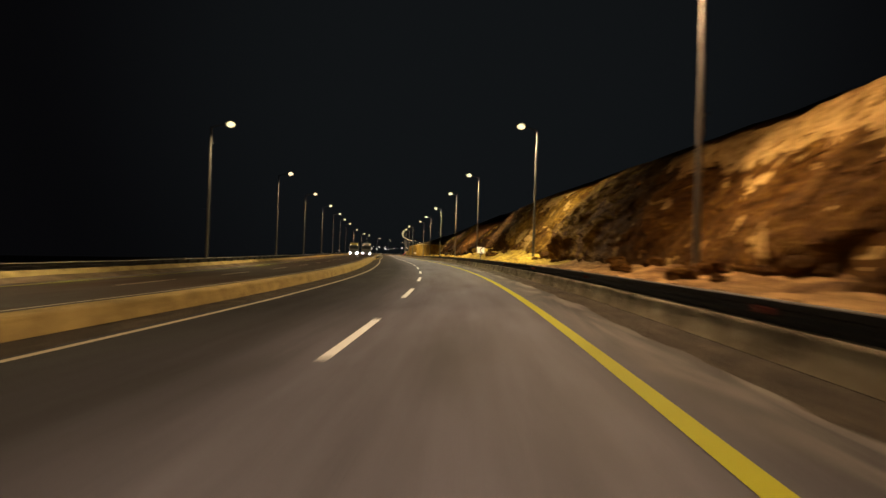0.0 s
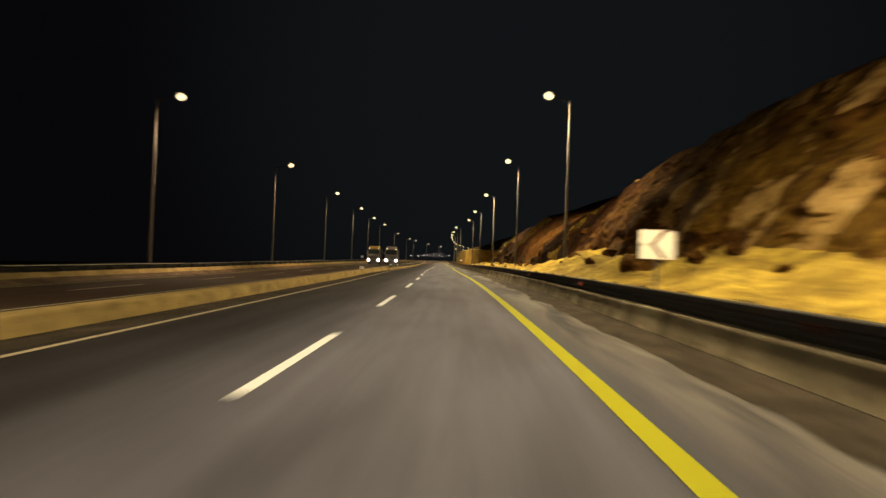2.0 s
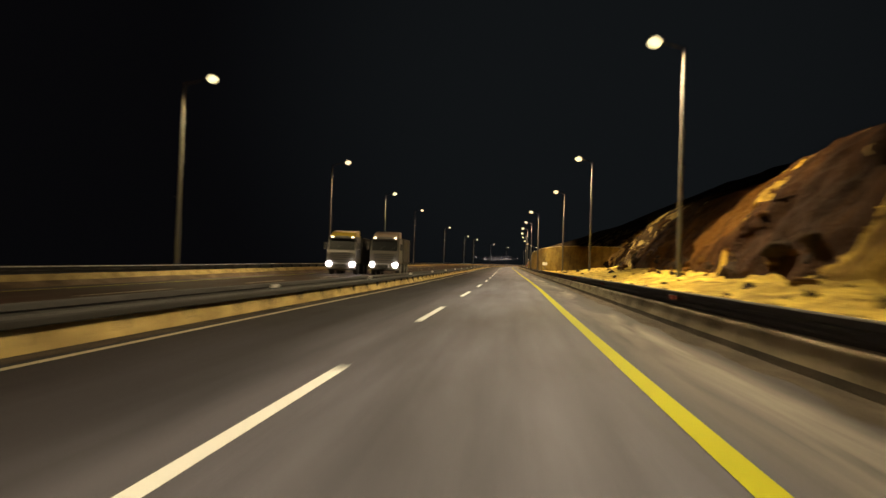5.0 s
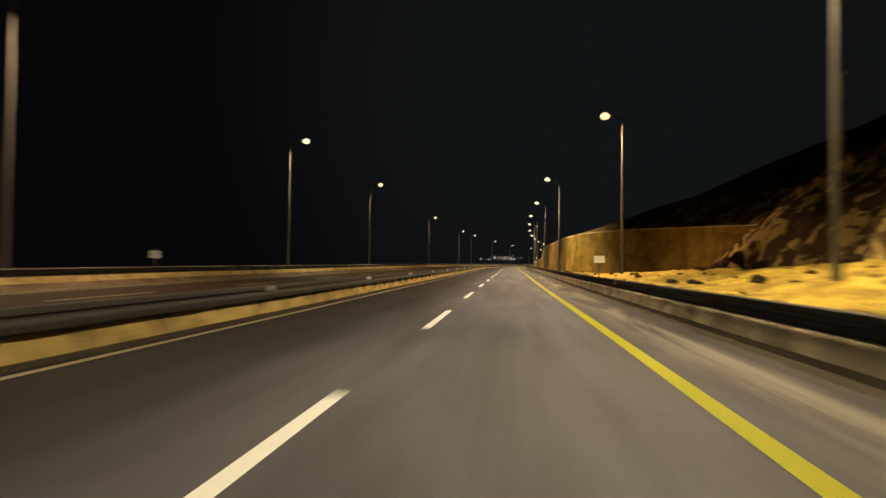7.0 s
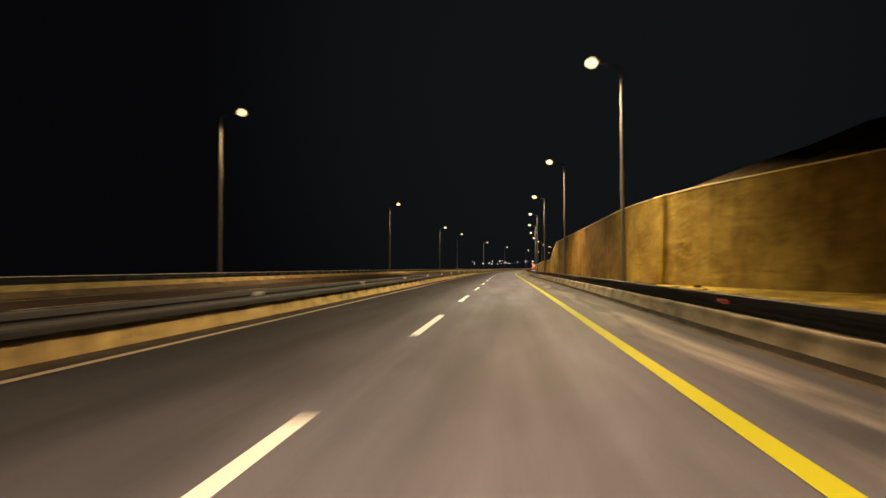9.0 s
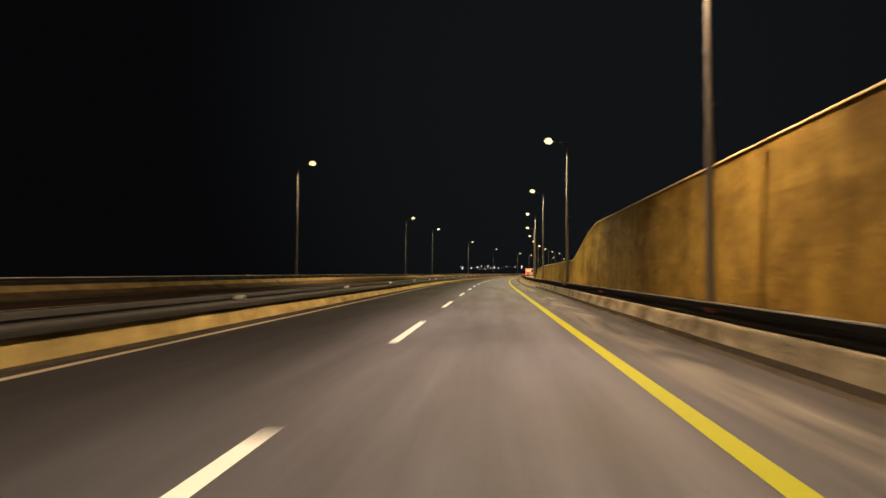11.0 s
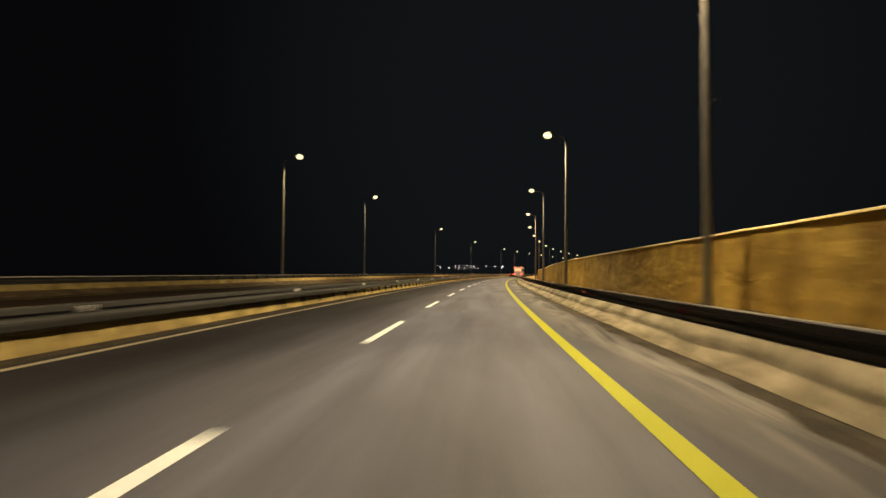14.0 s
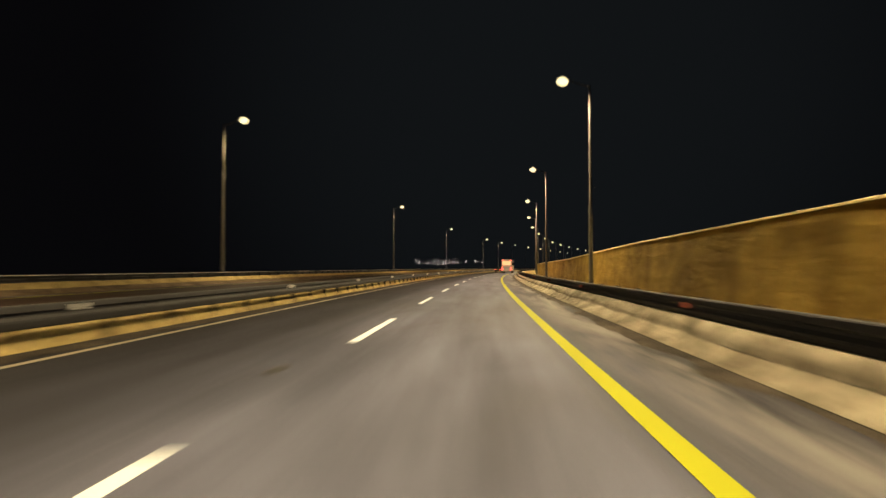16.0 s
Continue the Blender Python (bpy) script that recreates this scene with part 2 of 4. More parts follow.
M_CAP = rock_material("pale_rock", ((0.34, (0.10, 0.055, 0.02)), (0.44, (0.42, 0.29, 0.11)), (0.58, (0.66, 0.50, 0.22)), (0.72, (0.80, 0.66, 0.36))))
# brighter copy of the cut rock, with a yellow lamp's light painted in
M_GOLD = rock_material("lamplit_rock", ((0.30, (0.060, 0.030, 0.008)), (0.47, (0.175, 0.105, 0.020)), (0.60, (0.34, 0.23, 0.042)), (0.72, (0.68, 0.53, 0.12))))
M_OCHRE = soil_material("ochre_wash_earth", (0.50, 0.35, 0.055), (0.13, 0.075, 0.018), 0.5)
M_CRAG = soil_material("dark_brown_rock", (0.055, 0.036, 0.022), (0.018, 0.013, 0.009), 1.3)
M_HILL = soil_material("stony_hill_earth", (0.17, 0.12, 0.066), (0.07, 0.05, 0.03), 0.4)
M_WHITE = paint_material("white_road_paint", (0.78, 0.84, 0.93))
M_WHITE_OLD = paint_material("worn_white_road_paint", (0.40, 0.36, 0.27))
M_YELLOW = paint_material("yellow_road_paint", (0.33, 0.34, 0.010))
M_STEEL = plain("weathered_galvanised_steel", (0.030, 0.030, 0.034), 0.85, 0.2, 0.3, 2.0)
M_STEEL_PALE = plain("lit_edge_steel", (0.55, 0.53, 0.50), 0.45, 0.3)
M_POLE = plain("galvanised_pole_steel", (0.115, 0.112, 0.112), 0.6, 0.35, 0.18, 1.5)
M_CONC = soil_material("dusty_concrete", (0.42, 0.325, 0.135), (0.25, 0.19, 0.085), 1.4)
M_COPING = plain("pale_coping_concrete", (0.72, 0.62, 0.36), 0.85)
M_HOUSING = plain("grey_lamp_housing", (0.22, 0.22, 0.22), 0.5, 0.3)
M_SIGN = plain("white_sign_sheet", (0.80, 0.79, 0.76), 0.45, 0, 0.06)
M_SIGN_RED = plain("dark_red_sign_film", (0.055, 0.007, 0.007), 0.6, 0, 0.1)
M_SIGN_BACK = plain("grey_sign_back", (0.35, 0.38, 0.42), 0.5, 0.4)
M_BAR = plain("dark_plastic", (0.04, 0.04, 0.042), 0.6)
M_PRINT = plain("faded_print", (0.64, 0.58, 0.54), 0.6)
M_REFL_W = plain("white_reflector", (0.90, 0.90, 0.90), 0.25, 0, 0.05)
M_REFL_R = plain("red_reflector", (0.10, 0.028, 0.022), 0.25, 0, 0.1)
M_RUBBER = plain("tyre_rubber", (0.03, 0.03, 0.03), 0.85)
M_GLASS_DARK = plain("dark_window_glass", (0.02, 0.022, 0.025), 0.08)
M_TRUCK = plain("dull_truck_paint", (0.085, 0.08, 0.075), 0.4)
M_DEFLECTOR = plain("yellow_truck_paint", (0.50, 0.36, 0.04), 0.4)
M_MARKER = glowing("marker_lamp_glow", (1.0, 0.78, 0.48), 5.0)
M_TRUCK_BOX = plain("dusty_truck_body", (0.05, 0.045, 0.04), 0.7)
M_BUS = plain("cream_bus_paint", (0.34, 0.27, 0.22), 0.35)
M_CAR = plain("dark_car_paint", (0.035, 0.037, 0.045), 0.25, 0.3)
M_HEAD = glowing("headlight_glow", (1.0, 0.93, 0.90), 40.0)
M_TAIL = glowing("tail_light_glow", (1.0, 0.07, 0.05), 5.0)
M_BUSLIT = glowing("lit_bus_window", (1.0, 0.62, 0.40), 0.3)
M_TOWN = glowing("town_lamp_glow", (1.0, 0.84, 0.72), 5.0)
M_LENS = {k: glowing("lamp_lens_" + k, tuple(min(1, c * f) for c, f in zip(v, (1, 1.12, 1.15))), 1.7) for k, v in LAMP_TINTS.items()}


# ---- mesh helpers ----
def mesh_object(name, verts, faces, material, parent=None, label="", uvs=None, smooth=False):
    me = bpy.data.meshes.new(name)
    me.from_pydata([tuple(v) for v in verts], [], faces)
    if uvs is not None:
        layer = me.uv_layers.new(name="UVMap")
        idx = np.empty(len(me.loops), int)
        me.loops.foreach_get("vertex_index", idx)
        layer.data.foreach_set("uv", np.asarray(uvs, dtype=np.float32)[idx].ravel())
    me.materials.append(material)
    if smooth:
        me.polygons.foreach_set("use_smooth", [True] * len(me.polygons))
    me.update()
    ob = new(name, me)
    if parent is not None:
        ob.parent = parent
    return tagged(ob, label)


def part(name, bm, material, parent, label=""):
    """Link a bmesh as one mesh object under a thing or a part."""
    me = bpy.data.meshes.new(name)
    bm.to_mesh(me)
    bm.free()
    me.materials.append(material)
    ob = new(name, me)
    ob.parent = parent
    return tagged(ob, label)


def sweep(name, profile, stations, material, parent=None, label="", closed=False, smooth=False):
    """Run a cross profile (offset, height) along the road; profile may be a function of s."""
    verts, uvs, faces = [], [], []
    for s in stations:
        pr = profile(s) if callable(profile) else profile
        for d, z in pr:
            verts.append(at(s, d, z))
            uvs.append((d, s))
    k = len(pr)
    for i in range(len(stations) - 1):
        for j in range(k if closed else k - 1):
            a, b = i * k + j, i * k + (j + 1) % k
            faces.append((a, b, b + k, a + k))
    if closed:
        faces += [tuple(range(k))[::-1], tuple(range((len(stations) - 1) * k, len(stations) * k))]
    return mesh_object(name, verts, faces, material, parent, label, uvs, smooth)


def steps(a, b, step):
    return np.linspace(a, b, max(2, int(round((b - a) / step)) + 1))


def bm_box(bm, cx, cy, cz, sx, sy, sz, bevel=0.0):
    made = bmesh.ops.create_cube(bm, size=1.0, matrix=Matrix.Translation((cx, cy, cz)) @ Matrix.Diagonal((sx, sy, sz, 1)))
    if bevel:
        edges = list({e for v in made["verts"] for e in v.link_edges})
        bmesh.ops.bevel(bm, geom=edges, offset=bevel, segments=2, affect="EDGES", profile=0.6)
    return bm


def box(cx, cy, cz, sx, sy, sz, bevel=0.0):
    return bm_box(bmesh.new(), cx, cy, cz, sx, sy, sz, bevel)


def cyl(p, q, r0, r1, seg=10, bm=None):
    """A tapered tube from p to q."""
    bm = bm or bmesh.new()
    p, q = Vector(p), Vector(q)
    turn = (q - p).to_track_quat("Z", "Y").to_matrix().to_4x4()
    bmesh.ops.create_cone(bm, cap_ends=True, segments=seg, radius1=r0, radius2=r1, depth=(q - p).length, matrix=Matrix.Translation((p + q) / 2) @ turn)
    return bm


def fbm(x, y, z, octaves=5, h=0.8):
    return noise.fractal(Vector((x, y, z)), h, 2.1, octaves, noise_basis="PERLIN_ORIGINAL")


# ---- large structure ----
S_ALL = np.concatenate([np.arange(-300, -60, 20.0), np.arange(-60, 780, 3.0), np.arange(780, 2400, 40.0)])


def ground_profile(s):
    left = [(-900, -24), (-300, -15), (-90, -9), (-40, -3.5), (-27, -1.6), (-24, -0.9), (-21.2, -0.35), (-20.6, 0.12), (-19.4, 0.15)]
    mid = [(-10.2, 0.0), (-8.7, -0.06), (2.2, -0.06), (6.0, 0.0), (9.0, 0.1), (14, 0.2)]
    right = [(60, 0.5), (300, 2), (900, 6)]
    return left + mid + right


tagged(sweep("ground", ground_profile, S_ALL, M_DIRT), "dark stony earth stretching away from the motorway", "ground", kind="structure")
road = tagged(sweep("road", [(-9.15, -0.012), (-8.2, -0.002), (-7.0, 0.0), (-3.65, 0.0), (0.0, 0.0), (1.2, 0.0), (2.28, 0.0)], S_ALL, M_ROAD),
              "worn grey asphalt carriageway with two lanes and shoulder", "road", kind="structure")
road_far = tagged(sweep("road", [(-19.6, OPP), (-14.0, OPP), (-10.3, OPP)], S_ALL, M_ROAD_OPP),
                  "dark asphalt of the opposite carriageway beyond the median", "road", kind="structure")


def line(name, d, w, z, a, b, material, parent, label):
    return sweep(name, [(d - w / 2, z + 0.005), (d + w / 2, z + 0.005)], steps(a, b, 3.0), material, parent, label)


line("edge_line", EDGE_D, 0.22, 0, -60, 900, M_YELLOW, road, "solid yellow edge line")
line("edge_line", WHITE_D, 0.16, 0, -60, 900, M_WHITE_OLD, road, "worn white edge line beside the median")
line("edge_line", -10.75, 0.12, OPP, -60, 900, M_WHITE_OLD, road_far, "worn white inner edge line")
line("edge_line", -18.2, 0.15, OPP, -60, 900, M_YELLOW, road_far, "yellow outer edge line")
for k in range(-4, 62):
    s0 = 8.3 + 12 * k
    line("lane_dash", DASH_D, 0.17, 0, s0, s0 + 5.2, M_WHITE, road, "white lane dash")
    line("lane_dash", -14.4, 0.14, OPP, s0 + 3, s0 + 8.2, M_WHITE_OLD, road_far, "")


def median_foot(s):
    return np.interp(s, [115, 130, 131, 132, 250, 295, 318, 342, 367, 900], [-9.12, -8.72, -8.66, -8.42, -8.42, -8.36, -8.48, -8.30, -8.56, -8.56])


def bank_foot(s):
    """Offset at which the bank meets the shoulder: a broad ledge juts out further on."""
    return np.interp(s, [-60, 328, 341, 900], [2.00, 2.00, 1.62, 1.62])


def gutter(s):
    g = np.interp(s, [-60, 90, 110, 150, 185, 220, 305, 330, 342, 900], [1.22, 1.22, 1.45, 1.6, 1.75, 1.86, 1.80, 1.80, 1.36, 1.36])
    w = np.interp(s, [60, 90, 115, 180, 230, 328, 342], [0.16, 0.42, 0.34, 0.12, 0.05, 0.05, 0.30]) * (fbm(s * 0.33, 3.0, 7.0, 5) + 0.5 * fbm(s * 1.4, 1.0, 2.0, 3))
    f = bank_foot(s)
    return [(min(g + w, f - 0.06), 0.003), (min(g + 0.5 * w + 0.1, f - 0.03), 0.006), (f + 0.018 * fbm(s * 0.35, 2.0, 1.0, 4) - 0.012, 0.02), (f + 0.018 * fbm(s * 0.35, 2.0, 1.0, 4) + (0.032 if 105 < s < 330 else -0.006), 0.12 if 105 < s < 330 else 0.03)]


# strips darker than the asphalt, with wandering inner edges
sweep("gutter", gutter, steps(-60, 620, 0.5), M_GUTTER, road, "dark wavy-edged strip along the foot of the bank")
sweep("gutter", lambda s: [(median_foot(s) - 0.02, 0.012), (-8.3, 0.005), (-8.02 + 0.10 * fbm(s * 0.5, 1.0, 4.0, 4), 0.003)], steps(-60, 620, 0.6), M_GUTTER, road, "dark wavy-edged strip along the median")


def stain(s, d, w, length, seed):
    """An irregular dark oil stain on the asphalt."""
    ring = []
    for i in range(20):
        a = 2 * math.pi * i / 20
        r = 1 + 0.35 * fbm(math.cos(a) * 1.4 + seed, math.sin(a) * 1.4, 0.5, 3)
        ring.append(at(s + math.sin(a) * r * length / 2, d + math.cos(a) * r * w / 2, 0.004))
    mesh_object("oil_stain", ring, [tuple(range(20))], M_STAIN, road, "dark oil stain")


M_STAIN = plain("oil_darkened_asphalt", (0.035, 0.034, 0.034), 0.55)
for s, d, w, n, k in ((366.1, -2.19, 0.14, 0.7, 1), (401.2, -4.03, 0.25, 0.6, 2), (387.8, -1.49, 0.18, 0.8, 3)):
    stain(s, d, w, n, k)

# verges: uneven dusty strips
def heap(s):
    """Sand heaped behind the rail, against the foot of the rock, before the wall begins."""
    return np.interp(s, [-60, 55, 66, 82, 90, 96, 102, 135, 190, 215, 240, 252, 262], [0.40, 0.45, 0.9, 0.95, 1.15, 0.95, 0.5, 0.5, 0.72, 0.52, 0.26, 0.02, -0.10])


def verge_right(s):
    out = []
    for i, d in enumerate(np.concatenate([[3.0], np.arange(3.4, 18.1, 0.5)])):
        t = min(1.0, max(0.0, (d - 2.9) / 3.0))
        z = 0.46 + (heap(s) - 0.42) * t * t * (3 - 2 * t) + np.interp(s, [50, 60, 91, 101, 135, 190, 200, 210, 232, 245], [0.08, 0.19, 0.19, 0.07, 0.10, 0.15, 0.13, 0.08, 0.06, 0.02]) * max(0, d - 5.0)
        t *= np.interp(s, [200, 218], [1.0, 0.6])
        z += np.interp(s, [50, 60, 92, 100], [0.24, 0.50, 0.58, 0.24]) * t * fbm(s * 0.6, d * 0.6, 3.0, 5) + 0.12 * t * fbm(s * 1.7, d * 1.7, 8.0, 4)
        out.append((d, 0.44 if i == 0 else max(0.30, z)))
    return out


tagged(sweep("verge", verge_right, steps(-60, 46, 0.5), M_EARTH, smooth=True), "brown stony earth verge below the rock face", "verge", kind="structure")
tagged(sweep("verge", verge_right, steps(46, 266, 0.5), M_SAND, smooth=True), "pale sandy verge heaped along the rock foot", "verge", kind="structure")


def bank(s):
    """Concrete-faced bank that the guardrail stands on; crumbling into a dirt ledge further on."""
    w = 0.018 * fbm(s * 0.35, 2.0, 1.0, 4)
    ledge = np.interp(s, [328, 341], [0.0, 1.0])
    f = bank_foot(s) + w
    lip = 0.17 * fbm(s * 0.35, 2.0, 8.0, 3) + 0.09 * fbm(s * 1.5, 2.0, 8.0, 3)
    low = [(f - 0.04, -0.05), (f, 0.02), (f + 0.045, 0.12), (f + 0.085, 0.22), (f + 0.11, 0.29), (f + 0.13, 0.37), (2.145 + w, 0.420), (2.165 + w, 0.438), (3.02, 0.455), (3.1, 0.2)]
    # the upper course overhangs a crumbled ledge
    out = [(f - 0.04, -0.05), (f, 0.02), (f + 0.2, 0.105), (f + 0.33 + lip, 0.175), (f + 0.375 + lip, 0.195), (f + 0.365 + lip, 0.25 + 0.1 * lip), (f + 0.46 + 0.4 * lip, 0.34), (2.17 + w, 0.425), (3.02, 0.455), (3.1, 0.2)]
    return [(a + (c - a) * ledge, b + (k - b) * ledge) for (a, b), (c, k) in zip(low, out)]


tagged(sweep("bank", bank, steps(-60, 900, 0.8), M_BANK, smooth=True), "dusty grey concrete bank beneath the steel guardrail", "bank", kind="structure")
tagged(sweep("verge", lambda s: [(2.95, 0.36), (3.1, 0.43 + 0.03 * fbm(s * .7, 1, 1)), (4.2, 0.22 + 0.06 * fbm(s * .6, 4, 1)), (6.3, 0.12 + 0.06 * fbm(s * .5, 9, 1))],
             steps(262, 900, 1.5), M_VERGE, smooth=True), "dusty verge between the guardrail and the retaining wall", "verge", kind="structure")


def median(s):
    w = 0.03 * fbm(s * 0.6, 6, 5, 4)
    f = median_foot(s)
    low = np.interp(s, [125, 131, 270, 295, 318, 342, 367, 391], [0.08, 0.0, 0.0, 0.07, 0.05, 0.09, 0.06, 0.17])
    return [(f + 0.02, -0.05), (f, 0.02), (f - 0.06 + w * 0.6, 0.17), (f - 0.14 + w * 0.6, 0.36 + w - low), (f - 0.19 + w, 0.41 + w - low), (min(f - 0.25, -9.35), 0.45 + w - low), (-10.1, 0.38 - 0.5 * low), (-10.4, OPP + 0.01)]


tagged(sweep("median", median, steps(-60, 900, 1.0), M_VERGE, smooth=True), "narrow dusty median strip between the carriageways", "median", kind="structure")


def verge_left(s):
    return [(-19.4, OPP - 0.03), (-19.6, OPP + 0.01), (-19.9, OPP + 0.14), (-20.16, OPP + 0.24)]


def far_bank(s):
    n = 0.06 * fbm(s * 0.22, 3, 2, 5)
    return [(-19.9, OPP), (-20.10, OPP + 0.215 + n), (-20.26, OPP + 0.40 + 0.5 * n), (-20.34, OPP + 0.47 + 0.4 * n), (-20.8, OPP + 0.47), (-21.0, OPP - 0.5)]


tagged(sweep("verge", verge_left, steps(-60, 900, 1.2), M_DIRT, smooth=True), "dark earthen outer verge of the opposite carriageway", "verge", kind="structure")
tagged(sweep("bank", far_bank, steps(-60, 900, 0.8), M_VERGE, smooth=True), "pale dusty bank beneath the far guardrail", "bank", kind="structure")


# ---- rock cutting ----
def cliff_foot(s):
    return np.interp(s, [-80, 0, 60, 75, 95, 110, 140, 180, 205, 222, 236], [8.6, 8.2, 7.6, 7.0, 7.6, 8.8, 7.8, 8.4, 11.6, 13.4, 15.6])


def cliff_crest(s):
    return (np.interp(s, [-80, 0, 60, 80, 100, 112, 128, 142, 165, 190, 212, 236], [13.0, 12.6, 11.8, 11.4, 12.2, 13.4, 13.4, 12.2, 12.6, 14.7, 18.0, 22.4]),
            np.interp(s, [-80, 0, 20, 55, 80, 97, 108, 128, 142, 165, 190, 212, 236, 250], [6.8, 7.0, 7.1, 7.25, 7.4, 7.1, 6.1, 5.9, 7.3, 6.3, 7.3, 8.2, 7.6, 6.5]))


CLIFF = {}


def build_cliff():
    st, rows, hill = steps(-80, 250, 0.30), 54, 9
    verts, faces = [], []
    for s in st:
        f, (cd, cz) = cliff_foot(s), cliff_crest(s)
        for j in range(rows + hill):
            if j < rows:
                v = j / (rows - 1)
                d, z = f + (cd - f) * (v ** 1.35), 0.35 + (cz - 0.35) * v ** 0.92
                amp = min(1.0, 0.25 + 2.2 * v) * (1.0 - 0.45 * max(0, v - 0.8) / 0.2)
            else:
                k = (j - rows + 1) / hill
                d, z, amp = cd + 55 * k * k, cz + 17 * k * k + 0.8 * k, 0.55 + 0.6 * k
            p = (s * 0.16, d * 0.16, z * 0.22)
            big = fbm(*p, 4, 0.9)
            ridg = noise.ridged_multi_fractal(Vector((s * 0.22 + z * 0.10, d * 0.2, z * 0.42)), 0.9, 2.2, 4, 1.0, 2.0) - 1.1
            fine = fbm(s * 0.9, d * 0.9, z * 1.2, 4, 0.7)
            rib = fbm(s * 0.085 + 0.04 * z, 5.0, z * 0.05, 3, 0.9)
            block = noise.voronoi(Vector((s * 0.95, d * 0.95, z * 1.25)))[0]
            chip = noise.voronoi(Vector((s * 2.3, d * 2.3, z * 3.0)))[0]
            warp = s + 1.6 * fbm(s * 0.12, z * 0.3, 9.0, 3)
            gully = abs(fbm(warp * 0.19, 2.0, 4.0, 3, 0.9)) - 0.25
            rock, scree = np.interp(s, [88, 106], [1.0, 0.25]), np.interp(s, [168, 184], [0.0, 0.5])
            k = max(rock, scree)
            push = amp * (1.0 * big - 0.22 * k * ridg + 0.22 * k * fine - 2.0 * rib - 0.30 * k * (block[1] - block[0]) - 0.14 * k * (chip[1] - chip[0]) - 0.12 - (0.5 + 0.9 * (1 - k)) * gully)
            verts.append(at(s, d + push, z + amp * (0.35 * fine + 0.45 * big)))
    k = rows + hill
    for i in range(len(st) - 1):
        for j in range(k - 1):
            a = i * k + j
            faces.append((a, a + 1, a + 1 + k, a + k))
    CLIFF.update(verts=verts, per=k, stations=st)
    ob = mesh_object("rock_cutting", verts, faces, M_ROCK)
    ob.data.materials.append(M_RUBBLE)
    ob.data.materials.append(M_SLOPE)
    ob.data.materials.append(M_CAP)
    ob.data.materials.append(M_OCHRE)
    ob.data.materials.append(M_GOLD)
    per = k - 1
    for i, s in enumerate(st[:-1]):
        for j in range(per):
            q = s + 6 * fbm(s * 0.3, j * 0.15, 1, 3) + 0.12 * j
            v = j / (rows - 1)
            # paler colour along the top of the first stretch, in ribs and patches further on
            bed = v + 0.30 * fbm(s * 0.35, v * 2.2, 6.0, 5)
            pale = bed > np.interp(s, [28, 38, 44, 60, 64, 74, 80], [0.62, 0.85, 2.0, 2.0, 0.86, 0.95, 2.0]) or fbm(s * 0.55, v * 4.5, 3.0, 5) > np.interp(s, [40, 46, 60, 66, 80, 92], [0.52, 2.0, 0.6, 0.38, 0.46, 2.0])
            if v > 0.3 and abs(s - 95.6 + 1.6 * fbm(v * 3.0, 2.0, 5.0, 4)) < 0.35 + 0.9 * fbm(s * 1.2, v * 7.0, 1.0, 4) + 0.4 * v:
                pale = True         # a pale streak winds up the end of the face
            w = s + 2.2 * fbm(s * 0.5, v * 4.0, 2.0, 5) + 1.5 * v
            fan = 139.0 < w < 147.5 or 157.4 < w < 158.8 or 108.4 < w < 110.2     # ochre earth washed down the slope
            # slot 5 paints the lamp's pool on the face around 44 to 78 m
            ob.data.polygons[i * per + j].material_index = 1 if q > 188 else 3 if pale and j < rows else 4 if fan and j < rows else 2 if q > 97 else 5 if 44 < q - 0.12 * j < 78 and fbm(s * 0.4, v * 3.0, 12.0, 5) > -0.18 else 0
    return tagged(ob, "rugged brown and tan rock cutting beside the road", "cliff", kind="structure")


build_cliff()


def boulder_mesh(seed):
    bm = bmesh.new()
    bmesh.ops.create_icosphere(bm, subdivisions=3, radius=1.0)
    for v in bm.verts:
        c = v.co.copy()
        v.co = c * (1 + 0.55 * fbm(c.x * 0.9 + seed * 7.3, c.y * 0.9, c.z * 0.9, 4)) * 1.0
        v.co.z *= 0.7
    me = bpy.data.meshes.new("boulder")
    bm.to_mesh(me)
    bm.free()
    me.materials.append(M_ROCK)
    return me


BOULDERS = [boulder_mesh(i) for i in range(5)]
rnd = random.Random(7)
for i in range(150):
    s = rnd.uniform(0, 246)
    d = cliff_foot(min(s, 236)) - rnd.uniform(-0.6, 2.6) * (1 if s < 205 else 1.4)
    if d < 4.2:
        continue
    r = rnd.choice([0.15, 0.18, 0.25, 0.3, 0.4, 0.55])
    prof = verge_right(s)
    z = np.interp(d, [q[0] for q in prof], [q[1] for q in prof])
    r *= np.interp(s, [80, 95], [1.0, 0.55])
    ob = new("boulder", BOULDERS[i % 5])
    ob.matrix_world = spot_pose(s, d, z + r * 0.25, rnd.uniform(0, 360)) @ Matrix.Diagonal((r, r * rnd.uniform(0.7, 1.2), r, 1))
    tagged(ob, "rough brown boulder lying on the sandy verge", "boulder", "boulders below the rock cutting")


